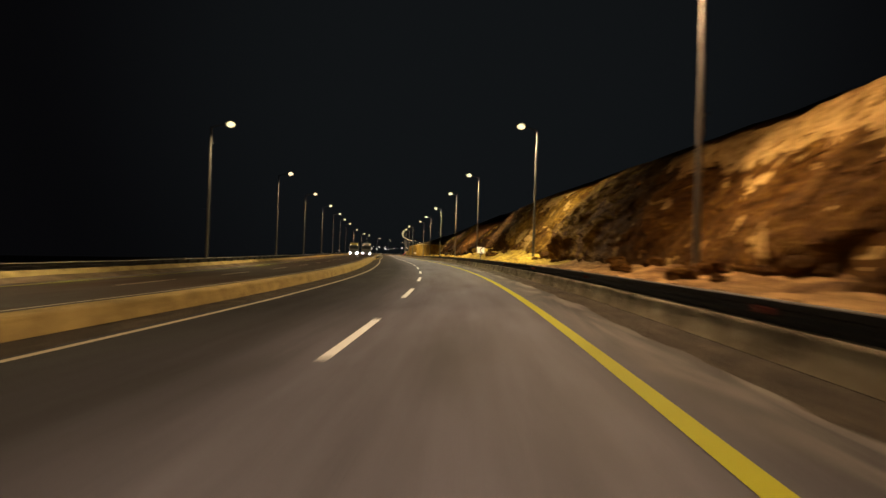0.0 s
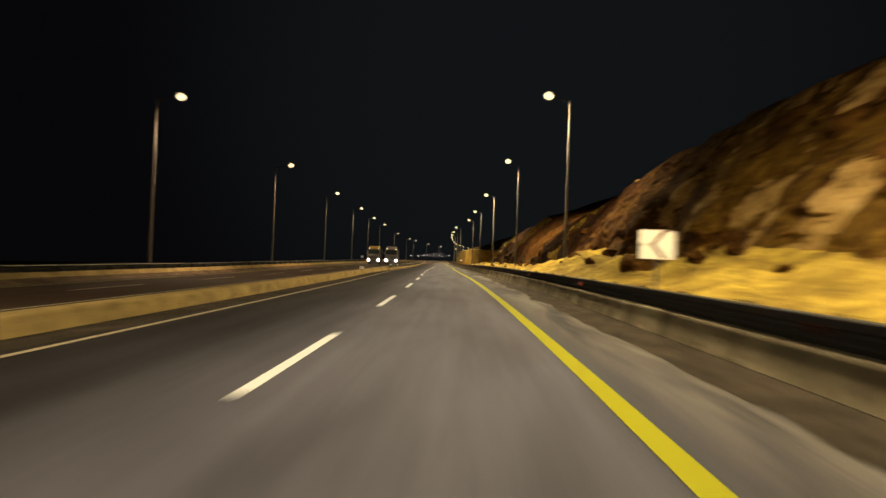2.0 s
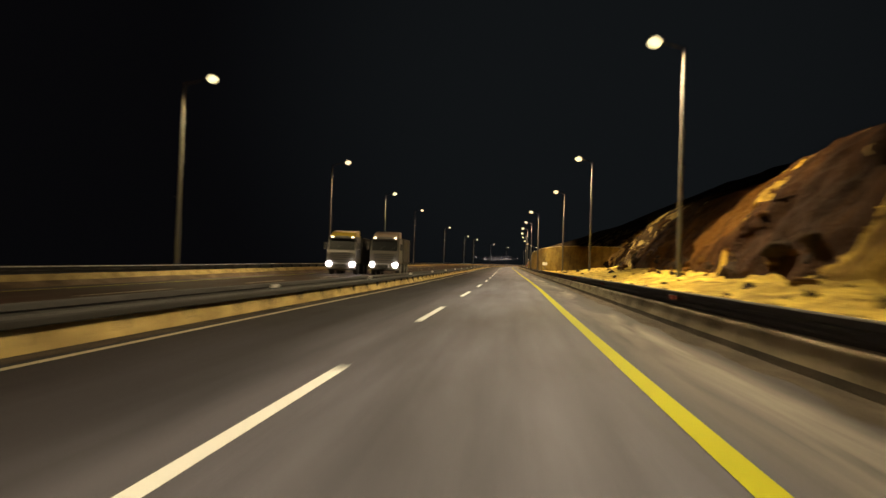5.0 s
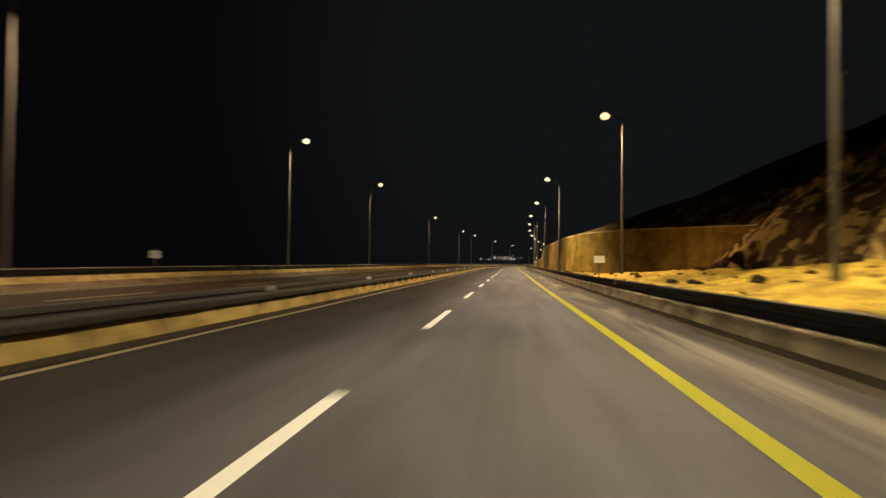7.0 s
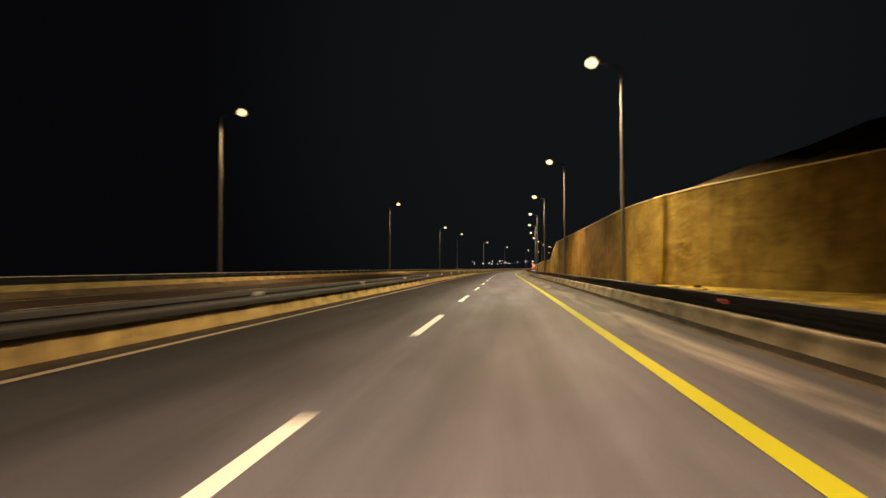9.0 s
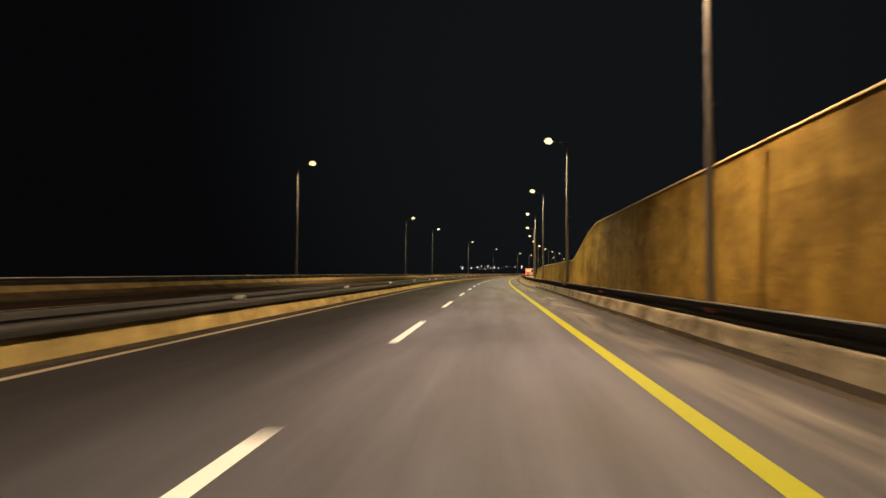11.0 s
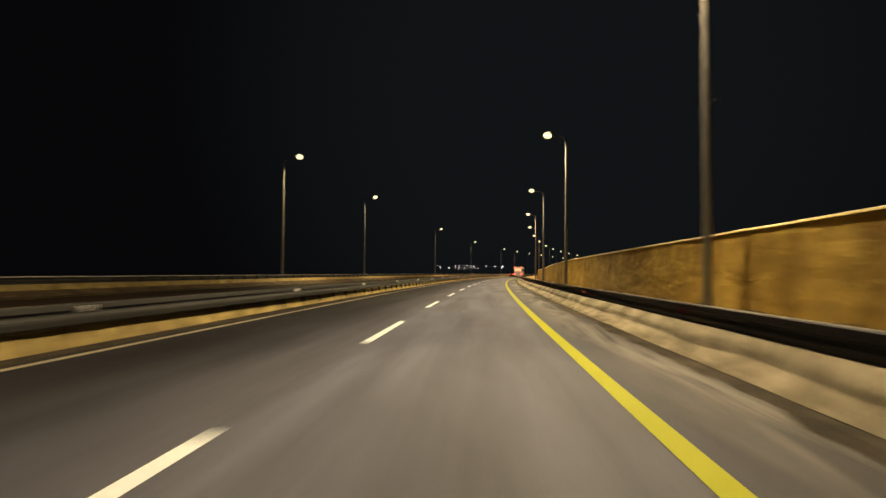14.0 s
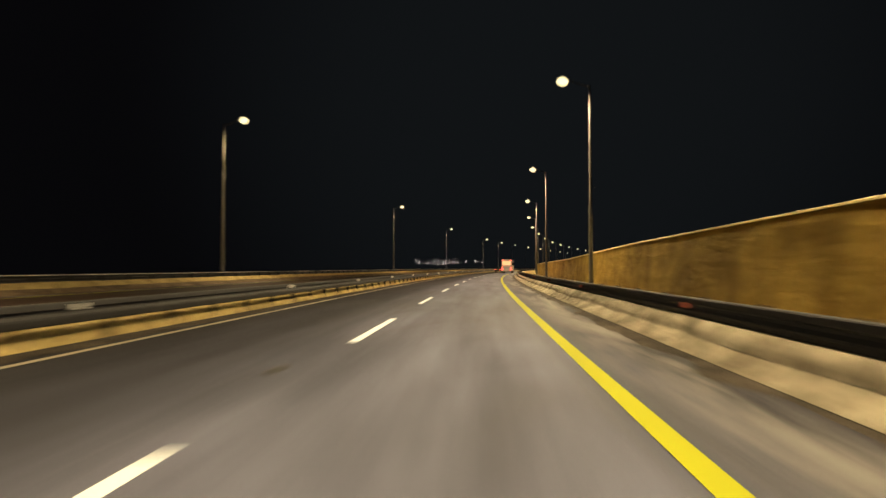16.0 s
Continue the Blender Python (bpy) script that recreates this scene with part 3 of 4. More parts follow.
def crag_mesh(seed):
    """Angular block with broken facets."""
    r3 = random.Random(seed)
    bm = bmesh.new()
    for i in range(16):
        a, h = r3.uniform(0, 6.283), r3.uniform(-1, 1)
        q = math.sqrt(1 - h * h) * r3.uniform(0.75, 1.1)
        bm.verts.new((q * math.cos(a), q * math.sin(a), 0.75 * h))
    bmesh.ops.convex_hull(bm, input=bm.verts)
    bmesh.ops.delete(bm, geom=[v for v in bm.verts if not v.link_faces], context="VERTS")
    bmesh.ops.bevel(bm, geom=bm.edges[:], offset=0.05, segments=1, affect="EDGES")
    bmesh.ops.triangulate(bm, faces=bm.faces)
    bmesh.ops.subdivide_edges(bm, edges=bm.edges[:], cuts=1)
    for v in bm.verts:
        v.co *= 1 + 0.16 * fbm(v.co.x * 2 + seed, v.co.y * 2, v.co.z * 2, 3)
    me = bpy.data.meshes.new("rock")
    bm.to_mesh(me)
    bm.free()
    me.materials.append(M_CRAG)
    return me


CRAGS = [crag_mesh(40 + i) for i in range(6)]
rnd = random.Random(19)
for i in range(110):
    s = rnd.uniform(150, 246)
    if s < 178 and rnd.random() < 0.6:
        continue
    row = int(abs(rnd.gauss(0, 14)))
    if row > 50 or fbm(s * 0.16, row * 0.1, 2.0, 2) < -0.12:
        continue
    p = CLIFF["verts"][int((s + 80) / 0.30) * CLIFF["per"] + row]
    r = rnd.choice([0.22, 0.3, 0.4, 0.5, 0.65, 0.85])
    ob = new("rock", CRAGS[i % 6])
    ob.matrix_world = Matrix.Translation(p) @ pose(0, 0, 0, rnd.uniform(-25, 25), rnd.uniform(-25, 25), rnd.uniform(0, 360)) @ Matrix.Diagonal((r, r * rnd.uniform(0.7, 1.2), r * rnd.uniform(0.7, 1.0), 1))
    tagged(ob, "dark angular rock bedded in the pale slope", "rock", "dark rocks on the slope")


for i in range(120):
    s, row = rnd.uniform(98, 176), int(abs(rnd.gauss(0, 7)))
    if fbm(s * 0.22, 4.0, row * 0.05, 3) < 0.02 or 139 < s < 147:
        continue
    p = CLIFF["verts"][int((s + 80) / 0.30) * CLIFF["per"] + row]
    r = rnd.choice([0.2, 0.28, 0.36, 0.46, 0.6])
    ob = new("rock", CRAGS[i % 6])
    ob.matrix_world = Matrix.Translation(p) @ pose(0, 0, 0, rnd.uniform(-30, 30), rnd.uniform(-30, 30), rnd.uniform(0, 360)) @ Matrix.Diagonal((r, r * rnd.uniform(0.6, 1.1), r * rnd.uniform(0.8, 1.3), 1))
    tagged(ob, "dark jagged rock at the foot of the earth slope", "rock", "dark rocks at the slope's foot")


for i in range(75):
    s, row = rnd.uniform(96, 182), int(rnd.uniform(2, 40) * rnd.random())
    p = CLIFF["verts"][int((s + 80) / 0.30) * CLIFF["per"] + row]
    r = rnd.choice([0.14, 0.2, 0.28, 0.38])
    ob = new("rock", BOULDERS[i % 5])
    ob.matrix_world = Matrix.Translation(p) @ pose(0, 0, 0, rnd.uniform(-25, 25), rnd.uniform(-25, 25), rnd.uniform(0, 360)) @ Matrix.Diagonal((r, r * rnd.uniform(0.7, 1.2), r * rnd.uniform(0.7, 1.0), 1))
    tagged(ob, "pale tan stone bedded in the dark earth slope", "rock", "pale stones on the earth slope")


for i in range(70):
    s, d = rnd.uniform(120, 256), rnd.uniform(4.4, 8.2)
    prof = verge_right(s)
    z = np.interp(d, [q[0] for q in prof], [q[1] for q in prof])
    r = rnd.choice([0.10, 0.14, 0.18, 0.24, 0.32])
    ob = new("rock", CRAGS[i % 6])
    ob.matrix_world = spot_pose(s, d, z + r * 0.15, rnd.uniform(0, 360), rnd.uniform(-20, 20)) @ Matrix.Diagonal((r, r * rnd.uniform(0.7, 1.3), r * 0.8, 1))
    tagged(ob, "dark angular stone lying on the pale sand", "rock", "dark stones on the sand")


# ---- retaining wall ----
WALL_LINE = [(227.0, 17.6, 4.5), (233.0, 15.5, 4.7), (246.0, 10.6, 5.1), (256.8, 7.2, 5.15), (259.5, 6.1, 5.0), (262.5, 5.65, 4.95), (268.0, 5.6, 5.05), (290.0, 5.6, 5.0), (320.0, 5.6, 5.0),
             (324.0, 5.6, 4.5), (327.5, 5.6, 3.9), (334.5, 5.6, 2.52), (360.0, 5.6, 2.5), (405.0, 5.6, 2.52), (425.0, 5.6, 2.4), (451.0, 5.6, 2.0), (520.0, 5.6, 1.9), (900.0, 5.6, 1.9)]


def along_wall():
    out = []
    for (a, da, za), (b, db, zb) in zip(WALL_LINE, WALL_LINE[1:]):
        for u in steps(0, 1, 1.0 / max(1, (b - a) / 1.5))[:-1]:
            out.append((a + (b - a) * u, da + (db - da) * u, za + (zb - za) * u))
    return out


def build_wall():
    verts, faces, uv = [], [], []
    rows = 10
    pts = along_wall()
    for s, d, h in pts:
        for j in range(rows + 1):
            v = j / rows
            z = -0.1 + (h + 0.1) * v
            r = 0.05 * fbm(s * 0.7, z * 1.1, 2.0, 4) + 0.05 * fbm(s * 0.12, z * 0.3, 7.0, 3)
            verts.append(at(s, d + 0.22 * v + r * (0 if j == rows else 1), z))
        verts.append(at(s, d + 0.62, h))
        verts.append(at(s, d + 0.75, -0.1))
    k = rows + 3
    for i in range(len(pts) - 1):
        for j in range(k - 1):
            a = i * k + j
            faces.append((a, a + 1, a + 1 + k, a + k))
    wall = tagged(mesh_object("wall_retaining", verts, faces, M_WALL), "tall rough sprayed-concrete retaining wall in tan", "wall", kind="structure")
    verts, faces = [], []
    for s, d, h in pts:
        w = 0.012 * fbm(s * 0.8, 0, 0, 3)
        for dd, zz in ((0.17, -0.01), (0.17, 0.035), (0.19, 0.05), (0.66, 0.05), (0.68, 0.035), (0.68, -0.01)):
            verts.append(at(s, d + dd, h + zz + w))
    for i in range(len(pts) - 1):
        for j in range(6):
            a, b = i * 6 + j, i * 6 + (j + 1) % 6
            faces.append((a, b, b + 6, a + 6))
    mesh_object("coping", verts, faces, M_COPING, wall, "pale concrete coping")
    return pts


WALL_PTS = build_wall()


def build_hill():
    """The slope behind the wall."""
    verts, faces = [], []
    offs = [0.66, 2.0, 4.0, 7.0, 11.0, 17.0, 26.0, 40.0, 60.0]
    for s, d, h in WALL_PTS:
        if s > 700:
            continue
        steep = np.interp(s, [233, 248, 262, 300, 345, 420, 700], [0.55, 0.46, 0.30, 0.14, 0.06, 0.05, 0.02])
        for o in offs:
            verts.append(at(s, d + o, h - 0.03 + steep * (o - 0.66) * (1 if o < 30 else 0.8) + (0.0 if o < 1 else 0.5 * fbm(s * 0.15, o * 0.15, 4.0, 4))))
    k = len(offs)
    n_st = len(verts) // k
    for i in range(n_st - 1):
        for j in range(k - 1):
            a = i * k + j
            faces.append((a, a + 1, a + 1 + k, a + k))
    hill = mesh_object("hillside", verts, faces, M_HILL)
    hill.data.materials.append(M_RUBBLE)
    for i in range(n_st - 1):
        for j in range(k - 1):
            if WALL_PTS[i][0] + 2.2 * offs[j] < 250 + 10 * fbm(i * 0.3, j * 0.7, 1.0, 3):
                hill.data.polygons[i * (k - 1) + j].material_index = 1
    tagged(hill, "dark stony hillside rising behind the retaining wall", "hillside", kind="structure")


build_hill()


# ---- low concrete kerb wall along the first stretch of the median ----
def kerb_wall(s):
    w = 0.03 * fbm(s * 0.9, 0, 1, 3)
    e = np.interp(s, [115, 131], [0.0, 0.45])
    return [(-8.98 + e, -0.04), (-9.02 + e, 0.05), (-9.09 + w + e, 0.34), (-9.14 + e, 0.385 + w), (-9.45 + e * 0.5, 0.41 + w), (-9.65, 0.1)]


tagged(sweep("median_barrier", kerb_wall, steps(-60, 131, 1.0), M_CONC), "low dusty concrete barrier edging the median", "barrier", kind="structure")


# ---- guardrails ----
def w_beam(d, side, low=0.44):
    """Two-wave steel beam; side +1 when its face looks towards smaller offsets."""
    pr = [(0.0, low), (-0.035, low + 0.025), (-0.075, 0.50), (-0.075, 0.535), (-0.02, 0.58), (-0.02, 0.62), (-0.07, 0.655), (-0.072, 0.735), (-0.06, 0.752), (0.0, 0.76)]
    out = [(d + side * x, z) for x, z in pr]
    return out + [(a + side * 0.012, z) for a, z in reversed(out)]


def c_post():
    bm = box(0, 0, 0.33, 0.10, 0.012, 0.86)
    bm_box(bm, -0.044, 0.03, 0.33, 0.012, 0.06, 0.86)
    bm_box(bm, 0.044, 0.03, 0.33, 0.012, 0.06, 0.86)
    bm_box(bm, -0.03, 0.03, 0.60, 0.14, 0.05, 0.20)
    me = bpy.data.meshes.new("post")
    bm.to_mesh(me)
    bm.free()
    me.materials.append(M_STEEL)
    return me


POST = c_post()


def reflector_mesh(material):
    bm = box(0, 0, 0, 0.22, 0.018, 0.10, 0.006)
    bm_box(bm, 0.05, 0.03, 0, 0.012, 0.06, 0.07)
    me = bpy.data.meshes.new("reflector")
    bm.to_mesh(me)
    bm.free()
    me.materials.append(material)
    return me


REFL_W, REFL_R = reflector_mesh(M_REFL_W), reflector_mesh(M_REFL_R)


def guardrail(d, side, a, b, base, posts_to, label, refl=None, refl_at=(), cap=False):
    rail = new("guardrail")
    rail.matrix_world = Matrix.Translation(at((a + min(b, posts_to)) / 2, d, base))
    inv = rail.matrix_world.inverted()
    beam = sweep("beam", [(x, z + base) for x, z in w_beam(d, side, 0.405 if side > 0 else 0.38)], steps(a, b, 2.4), M_STEEL, rail, "", closed=True)
    beam.matrix_parent_inverse = inv
    # added pale strip: its colour stands in for lamp light on the top edge
    if cap:
        edge = sweep("top_edge", [(d - 0.012, base + 0.762), (d - 0.012, base + 0.80), (d + 0.10, base + 0.80), (d + 0.10, base + 0.762)], steps(a, b, 2.4), M_STEEL_PALE, rail, "added pale strip for the lamplit top edge", closed=True)
        edge.matrix_parent_inverse = inv
    s = a + 0.6
    while s < posts_to:
        o = new("post", POST)
        o.parent, o.matrix_parent_inverse = rail, inv
        o.matrix_basis = spot_pose(s, d + side * (0.10 if base > 0 else 0.20 if side > 0 or s > 290 else 0.09), base, 0 if side > 0 else 180)
        s += 2.4
    for s in refl_at:
        o = new("reflector", refl)
        o.parent, o.matrix_parent_inverse = rail, inv
        o.matrix_basis = spot_pose(s, d - side * 0.10, base + (0.62 if side > 0 else 0.67), 0 if side > 0 else 180)
    return tagged(rail, label, "guardrail", "guardrails along the carriageways")


guardrail(RAIL_R, 1, -40, 800, 0.0, 560, "dark weathered steel guardrail with small reflectors on the shoulder", REFL_R, np.arange(8.6, 610, 12.0))
guardrail(RAIL_L, -1, 131, 800, 0.0, 560, "dark weathered steel guardrail on the median", REFL_W, np.concatenate([np.arange(131.2, 337, 12.1), np.arange(343.0, 610, 12.15)]))
guardrail(RAIL_FAR, 1, -40, 800, OPP, 520, "weathered steel guardrail on the opposite outer verge", cap=True)


# ---- street lamps ----
def street_lamp(kind, height, reach):
    """Pole with its foot at the origin; the arm reaches towards +x."""
    lamp = new("street_lamp")
    part("pole", cyl((0, 0, -0.3), (0, 0, height), 0.135, 0.065, 12), M_POLE, lamp)
    bm = box(0, 0, 0.02, 0.42, 0.42, 0.04, 0.006)
    for x in (-0.15, 0.15):
        for y in (-0.15, 0.15):
            cyl((x, y, 0.03), (x, y, 0.10), 0.022, 0.022, 6, bm)
    part("base_plate", bm, M_POLE, lamp, "bolted steel base plate")
    part("service_door", box(0, -0.128, 0.95, 0.12, 0.02, 0.42, 0.006), M_POLE, lamp)
    part("bracket", box(-0.20, 0, 6.0, 0.26, 0.05, 0.04, 0.008), M_POLE, lamp, "short steel banner bracket")
    part("arm", cyl((0, 0, height - 0.06), (reach - 0.35, 0, height + 0.30), 0.045, 0.036, 8), M_POLE, lamp)
    bm = bmesh.new()
    bmesh.ops.create_uvsphere(bm, u_segments=14, v_segments=9, radius=1.0, matrix=Matrix.Translation((reach - 0.02, 0, height + 0.40)) @ Matrix.Rotation(radians(-9), 4, "Y") @ Matrix.Diagonal((0.46, 0.20, 0.15, 1)))
    head = part("luminaire", bm, M_HOUSING, lamp, "grey cobra-head luminaire")
    bm = bmesh.new()
    bmesh.ops.create_uvsphere(bm, u_segments=14, v_segments=9, radius=1.0, matrix=Matrix.Translation((reach + 0.01, 0, height + 0.29)) @ Matrix.Rotation(radians(-9), 4, "Y") @ Matrix.Diagonal((0.37, 0.29, 0.26, 1)))
    lens = part("lens", bm, M_LENS[kind], head, "glowing glass bowl")
    lens.visible_shadow = False
    return tagged(lamp, "tall galvanised street lamp with a glowing " + kind + " lamp head", "street lamp", "street lamps along the motorway")


PROTO = {}
REACH_R = {23: 1.6, 57.8: 1.45, 94.9: 1.5, 124.9: 1.25, 158: 1.4, 192.6: 1.4, 224.9: 1.3, 258.8: 1.55, 290.8: 1.5, 327.3: 1.55, 362.6: 1.48, 397.8: 1.5, 431.6: 1.6}       # arms differ from pole to pole


def spot(p, f, watts, tint, spread):
    data = bpy.data.lights.new("lamp_light", "SPOT")
    data.energy, data.color = watts, tint
    data.spot_size, data.spot_blend, data.shadow_soft_size = radians(spread), 1.0, 0.22
    new("lamp_light", data).matrix_world = look(p, f)


def place_lamp(kind, s, d, z_head, base, facing, lit=True, power=1.0, spread=141):
    """d, z_head: the lamp head; facing -1: arm reaches towards smaller offsets."""
    head, th = at(s, d, z_head), radians(heading(s))
    reach = REACH_R.get(s, 1.45) if facing < 0 else 1.6 if s > 200 else 1.9 if s > 100 else 1.7
    foot = head - facing * reach * Vector((math.cos(th), math.sin(th), 0))
    foot.z = at(s, d - facing * reach, base).z
    h = head.z - foot.z - 0.33
    key, m = (kind, facing, reach, round(h, 1)), pose(*foot, 0, 0, heading(s) + (180 if facing < 0 else 0))
    if key in PROTO:
        copy_thing(PROTO[key], m)
    else:
        PROTO[key] = street_lamp(kind, round(h, 1), reach)
        PROTO[key].matrix_world = m
    if lit:
        watts, p = LAMP_WATTS * (1.0 if facing < 0 else 0.42) * power, at(s, d, z_head - 0.22)
        if facing > 0:
            spot(p, at(s, d + 1.6, 0), watts, LAMP_TINTS[kind], spread)
            return
        # a road lantern throws most of its light up and down the carriageway, the rest below and behind
        spot(p, at(s, d - (2.0 if 215 < s < 230 else 1.0 if s < 250 else 2.6), 0), watts * (1.05 if s < 250 else 0.72), LAMP_TINTS[kind], spread)
        for along in (-16.0, 16.0):
            spot(p, at(s + along, -2.0, 0), LAMP_WATTS * 0.62 * (0.5 + 0.5 * power), LAMP_TINTS[kind], 62)


KIND_R = ["orange", "yellow", "yellow", "yellow", "yellow", "yellow", "orange", "yellow", "amber", "yellow", "yellow", "yellow", "yellow", "amber", "yellow", "amber"]
S_R = [-49, -14.5, 23, 57.8, 94.9, 124.9, 158, 192.6, 224.9, 258.8, 290.8, 327.3, 362.6, 397.8, 431.6, 465.7, 500.4, 535.8]
D_R = [5.5, 5.5, 5.5, 5.81, 5.6, 5.97, 5.39, 5.19, 5.32, 2.83, 2.82, 2.93, 3.25, 3.29, 3.42, 3.6, 3.9, 4.1]
Z_R = [12.45, 12.45, 12.45, 12.92, 12.98, 13.03, 12.64, 12.6, 12.81, 12.29, 12.2, 12.64, 12.86, 12.84, 12.57, 12.44, 12.42, 12.45]
POWER = {23: 0.42, 57.8: 0.66, 94.9: 0.66, 124.9: 0.62, 158: 0.85, 192.6: 0.6, 224.9: 0.88, 258.8: 1.12, 290.8: 0.9, 327.3: 0.85, 362.6: 0.98, 397.8: 1.1}      # some tubes are weaker than others
assert len(S_R) == len(D_R) == len(Z_R)
for i, (s, d, z) in enumerate(zip(S_R, D_R, Z_R)):
    place_lamp(KIND_R[max(0, i - 2) % len(KIND_R)], s, d, z, 0.35 if s < 250 else 0.1, -1, True, POWER.get(s, 1.0), 145 if 215 < s < 280 else 160)
for s in range(571, 1000, 35):
    place_lamp("yellow", s, 4.1, 12.45, 0.1, -1, s < 690)
S_L = [-11.5, 23.5, 58.7, 95.8, 129.7, 164.6, 200.0, 234.9, 270.0, 339.4, 407.5, 441.9, 513.3, 583.7]
D_L = [-20.4, -20.4, -20.4, -20.7, -20.7, -21.0, -21.1, -21.6, -21.5, -21.3, -21.0, -20.4, -19.9, -20.8]
KIND_L = ["amber", "yellow", "yellow", "amber", "orange", "yellow", "amber", "yellow", "orange", "orange", "yellow", "yellow", "amber", "yellow"]
for k, s, d in zip(KIND_L, S_L, D_L):
    place_lamp(k, s, d, 13.1, -0.6, 1)
for s in range(654, 900, 35):
    place_lamp("yellow", s, -20.8, 13.1, -0.6, 1, s < 700)


# ---- signs ----
def sign_post(parent, h):
    return part("post", cyl((0, 0.03, -0.3), (0, 0.03, h), 0.03, 0.03, 10), M_POLE, parent)


def chevron_sign():
    sign = new("chevron_sign")
    sign_post(sign, 1.88)
    board = part("board", box(0, 0, 1.58, 0.78, 0.02, 0.62, 0.006), M_SIGN, sign, "white reflective board")
    y, c = -0.0145, 1.58
    arrow = [(0.20, 0.29), (0.10, 0.29), (-0.15, 0.0), (0.10, -0.29), (0.20, -0.29), (-0.06, 0.0)]
    mesh_object("chevron", [(x, y, c + z) for x, z in arrow], [(0, 1, 2, 5), (5, 2, 3, 4)], M_SIGN_RED, board, "thin dark red chevron across the board")
    part("rule", box(-0.26, -0.013, c, 0.23, 0.006, 0.022), M_PRINT, board, "faded horizontal line")
    part("border", box(0.26, -0.013, c + 0.296, 0.24, 0.006, 0.022), M_SIGN_RED, board, "dark red border strip")
    bm = box(0, 0.018, 1.74, 0.6, 0.02, 0.03)
    bm_box(bm, 0, 0.018, 1.42, 0.6, 0.02, 0.03)
    part("bracket", bm, M_POLE, sign)
    return tagged(sign, "white chevron sign with dark red arrow on a post", "road sign")


chevron_sign().matrix_world = spot_pose(63.6, 2.72, 0.06, 6)


def plate_sign():
    sign = new("information_sign")
    sign_post(sign, 1.70)
    board = part("board", box(0, 0, 1.54, 0.61, 0.02, 0.38, 0.006), M_SIGN, sign, "white reflective board")
    for z, w in ((1.62, 0.42), (1.54, 0.34), (1.46, 0.40)):
        part("print_bar", box(0, -0.013, z, w, 0.006, 0.026), M_PRINT, board)
    return tagged(sign, "small white information sign on a steel post", "road sign")


plate_sign().matrix_world = spot_pose(211.6, 3.07, 0.10, 3)


def far_sign():
    sign = new("road_sign")
    sign_post(sign, 2.4)
    part("board", box(0, 0, 2.1, 0.6, 0.02, 0.42, 0.006), M_SIGN_BACK, sign, "bare grey back of a sign board")
    return tagged(sign, "grey back of a road sign on a post", "road sign")


far_sign().matrix_world = spot_pose(208.9, -21.6, -0.35, 0)


def delineator():
    thing = new("delineator")
    part("stake", box(0, 0.015, 0.12, 0.05, 0.02, 0.34), M_POLE, thing)
    plate = part("plate", box(0, 0, 0.25, 0.36, 0.012, 0.19, 0.004), M_SIGN, thing, "white reflective plate")
    for x in (-0.11, -0.03, 0.05, 0.13):
        part("stripe", box(x, -0.009, 0.25, 0.022, 0.005, 0.10), M_BAR, plate)
    return tagged(thing, "small white marker plate on the median barrier", "road marker")


delineator().matrix_world = spot_pose(104.4, -8.72, 0.40, 0)


# ---- vehicles ----
def wheel(parent, x, y, r, w):
    hub = part("wheel", cyl((x - w / 2, y, r), (x + w / 2, y, r), r, r, 18), M_RUBBER, parent)
    out = w / 2 + 0.012 if x > 0 else -w / 2 - 0.012
    part("rim", cyl((x + out * 0.6, y, r), (x + out, y, r), r * 0.58, r * 0.52, 14), M_POLE, hub)


